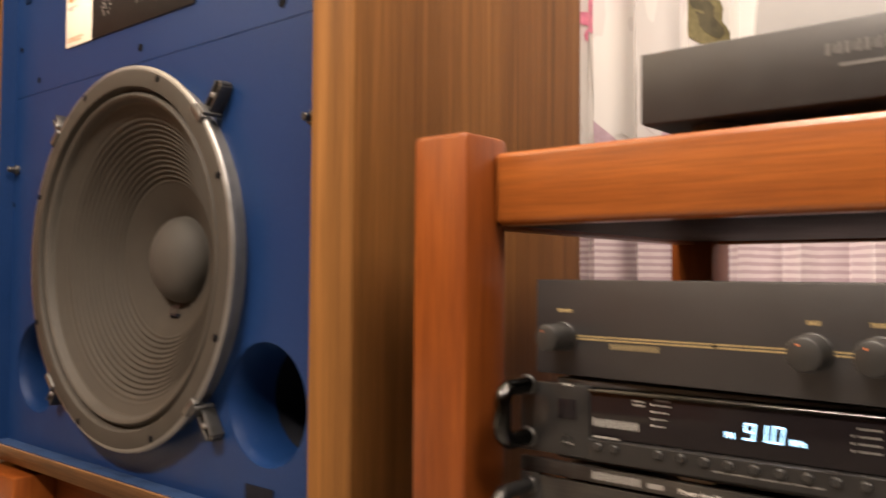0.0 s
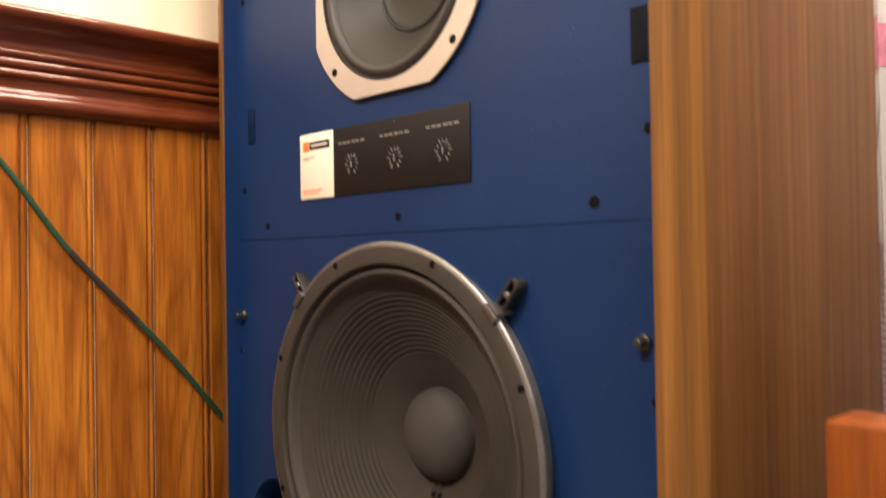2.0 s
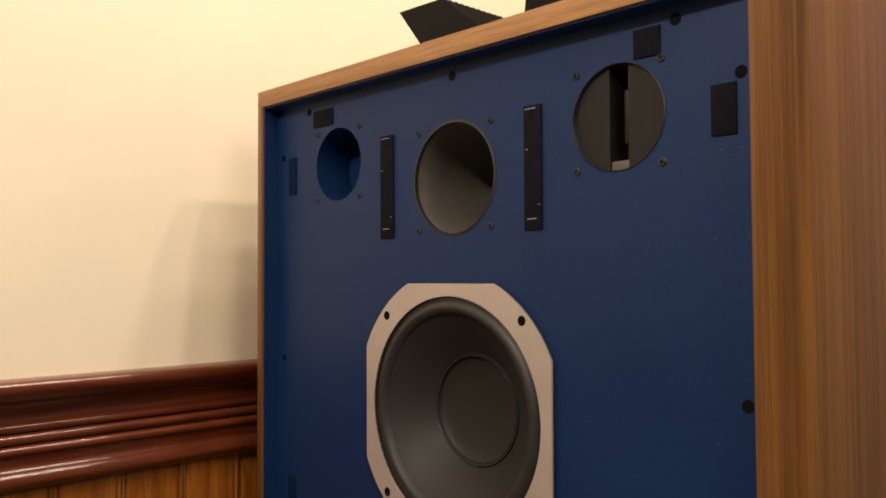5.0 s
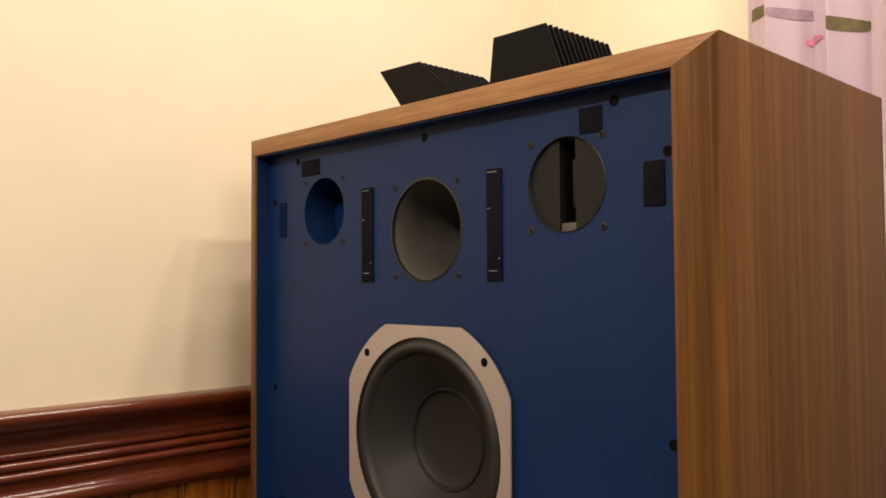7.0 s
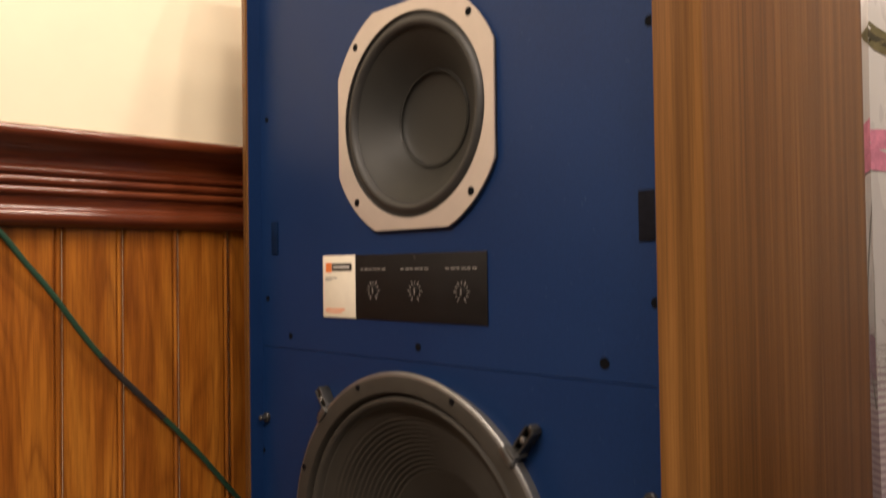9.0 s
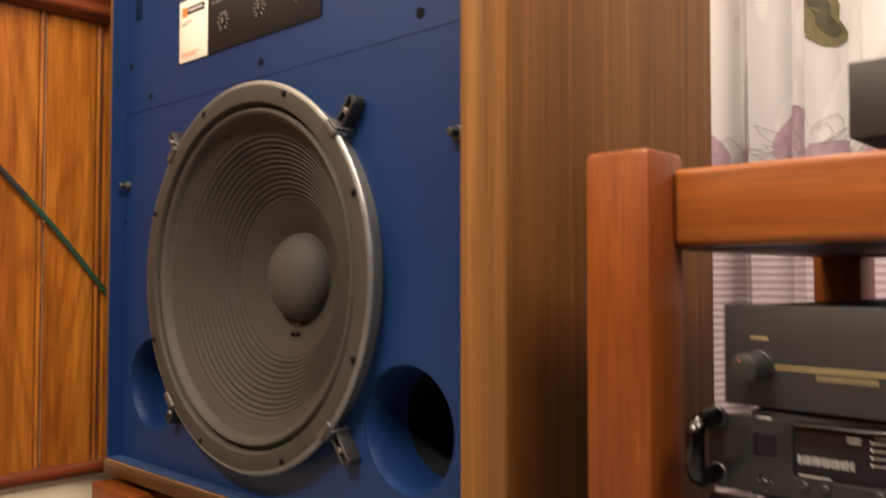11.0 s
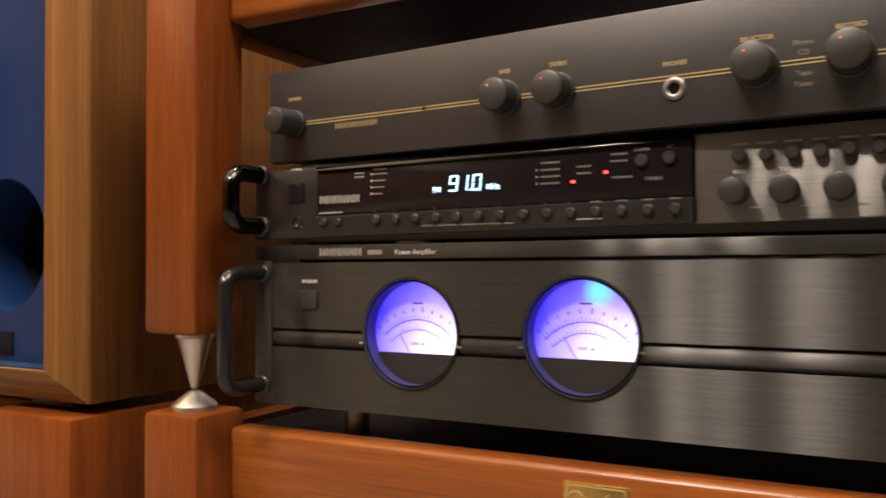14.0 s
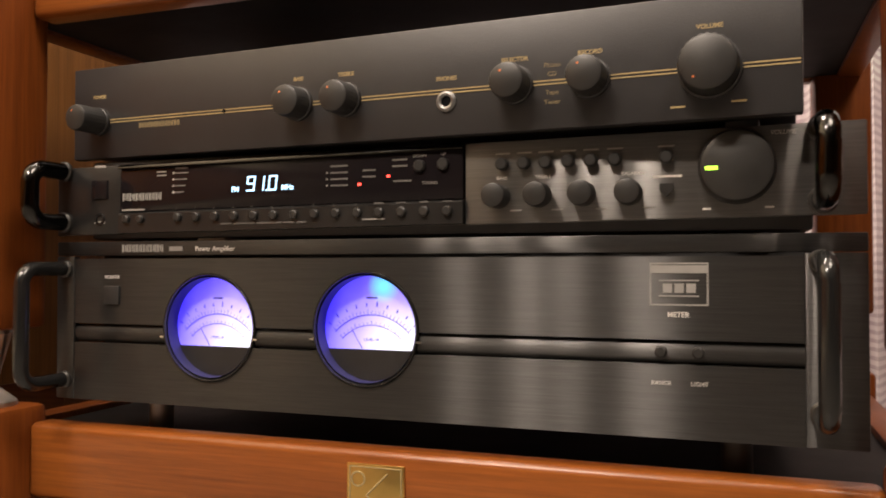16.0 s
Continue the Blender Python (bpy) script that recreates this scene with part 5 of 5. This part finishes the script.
def printed_petal(cx, cz, a, length, width, mat, name, ruffle=0.0, lift=0.0):
    """A petal printed on the cloth, following its folds."""
    bm = bmesh.new()
    rows = []
    for i in range(9):
        u = i / 8
        w = width * math.sin(math.pi * min(1, 0.08 + 0.91 * u)) ** 0.5 * (1 + ruffle * math.sin(9.5 * u + 4 * cx))
        row = []
        for k in range(-3, 4):
            px, pz_ = u * length, k / 3 * w / 2
            row.append(bm.verts.new(on_cloth(cx + px * math.cos(a) - pz_ * math.sin(a), cz + px * math.sin(a) + pz_ * math.cos(a)) - Vector((0, lift, 0))))
        rows.append(row)
    for r_, s_ in zip(rows, rows[1:]):
        for k in range(6):
            bm.faces.new((r_[k], r_[k + 1], s_[k + 1], s_[k]))
    part(name, bm, mat, cloth)


for cx, cz, sz in ((-0.107, 1.010, 0.045), (-0.206, 0.952, 0.038), (0.215, 0.985, 0.045), (0.52, 1.02, 0.04)):
    for k in range(5):
        printed_petal(cx, cz, radians(20 + 72 * k), sz, sz * 0.62, PINK, "flower_petal")
    bm = bmesh.new()
    for side in (-1, 1):
        r_ = []
        for i in range(19):
            u = i / 18
            q = on_cloth(cx + side * 0.012 * math.sin(u * 2.6), cz - 0.02 - 0.36 * u)
            r_.append([bm.verts.new(q + Vector((d, 0, 0))) for d in (-0.0009, 0.0009)])
        for a_, b_ in zip(r_, r_[1:]):
            bm.faces.new((a_[0], a_[1], b_[1], b_[0]))
    part("flower_stem", bm, STEM, cloth)
for cx, cz, a in ((-0.035, 0.985, -65), (-0.015, 0.945, -80), (-0.115, 1.185, -40), (0.30, 0.93, -70)):
    printed_petal(cx, cz, radians(a), 0.078, 0.030, OLIVE, "leaf", 0.22)
    printed_petal(cx + 0.006, cz - 0.004, radians(a), 0.060, 0.011, OLIVE_DARK, "leaf_vein", 0.35, 0.0008)
for cx, cz, ln, w in ((-0.175, 0.668, 0.085, 0.048), (-0.120, 0.660, 0.060, 0.050), (-0.050, 0.672, 0.100, 0.055), (0.005, 0.660, 0.060, 0.052), (0.075, 0.672, 0.085, 0.056),
                      (0.150, 0.665, 0.105, 0.055), (0.205, 0.660, 0.060, 0.050), (0.275, 0.668, 0.095, 0.056), (0.360, 0.665, 0.080, 0.052), (0.430, 0.660, 0.100, 0.056), (0.520, 0.668, 0.080, 0.054)):
    printed_petal(cx, cz + 0.012, radians(90), ln * 1.1, w, LILAC, "printed_petal")


def line_flower(cx, cz, size, seed):
    """A many-petalled flower printed as fine outlines."""
    rng = random.Random(seed)
    bm = bmesh.new()
    for k in range(22):
        a = radians(10 + 160 * k / 21 + rng.uniform(-5, 5))
        r0, r1 = size * rng.uniform(0.18, 0.45), size * rng.uniform(0.75, 1.05)
        for s in (-1, 1):
            prev = None
            for i in range(9):
                u = i / 8
                r = r0 + (r1 - r0) * u
                aa = a + s * 0.10 * math.sin(math.pi * u) + 0.12 * u * u * math.cos(a)
                q = on_cloth(cx + r * math.cos(aa), cz + r * math.sin(aa))
                d = Vector((-math.sin(aa), 0, math.cos(aa))) * 0.00038
                cur = (bm.verts.new(q - d), bm.verts.new(q + d))
                if prev:
                    bm.faces.new((prev[0], prev[1], cur[1], cur[0]))
                prev = cur
    part("line_flower", bm, STEM_PALE, cloth, smooth=0)


for k, (cx, cz, size) in enumerate(((-0.150, 0.670, 0.100), (-0.085, 0.655, 0.075), (-0.020, 0.690, 0.095), (0.045, 0.650, 0.080), (0.115, 0.680, 0.100), (0.235, 0.695, 0.085), (0.320, 0.690, 0.080), (0.470, 0.695, 0.085))):
    line_flower(cx, cz, size, 40 + k)
for cx, cz, w, mat in ((-0.297, 1.597, 0.045, OLIVE), (-0.241, 1.583, 0.042, LILAC), (-0.161, 1.544, 0.05, OLIVE), (-0.218, 1.539, 0.038, PINK), (-0.10, 1.60, 0.05, LILAC)):
    printed_petal(cx - w / 2, cz, 0.0, w, w * 0.42, mat, "printed_disc")

# ---- wainscot boards: one piece each, with beaded joints ----
def board_mesh(width):
    """A board with a bead along one edge and a groove at the other."""
    o = [(0.0, -0.006), (0.0, 0.0), (0.0030, 0.0052), (width - 0.0125, 0.0052), (width - 0.0110, 0.0018), (width - 0.0095, 0.0018), (width - 0.0085, 0.0044), (width - 0.0060, 0.0056), (width - 0.0035, 0.0044), (width - 0.0004, 0.0), (width - 0.0002, -0.006)]
    bm = bmesh.new()
    a = [bm.verts.new((v_, u_, 0.0)) for u_, v_ in o]
    b = [bm.verts.new((v_, u_, 0.625)) for u_, v_ in o]
    for i in range(len(o) - 1):
        bm.faces.new((a[i], a[i + 1], b[i + 1], b[i]))
    return mesh_of("board", bm, BOARD, 30)


PITCH = 0.0765
shared = board_mesh(PITCH)
y = -0.099 - 24 * PITCH
while y < BY - 0.02:
    ob = new("board", shared)
    ob.parent = wall_left
    ob.location = Vector((WX, y, 0.280)) - ORIGIN[wall_left.name]
    y += PITCH
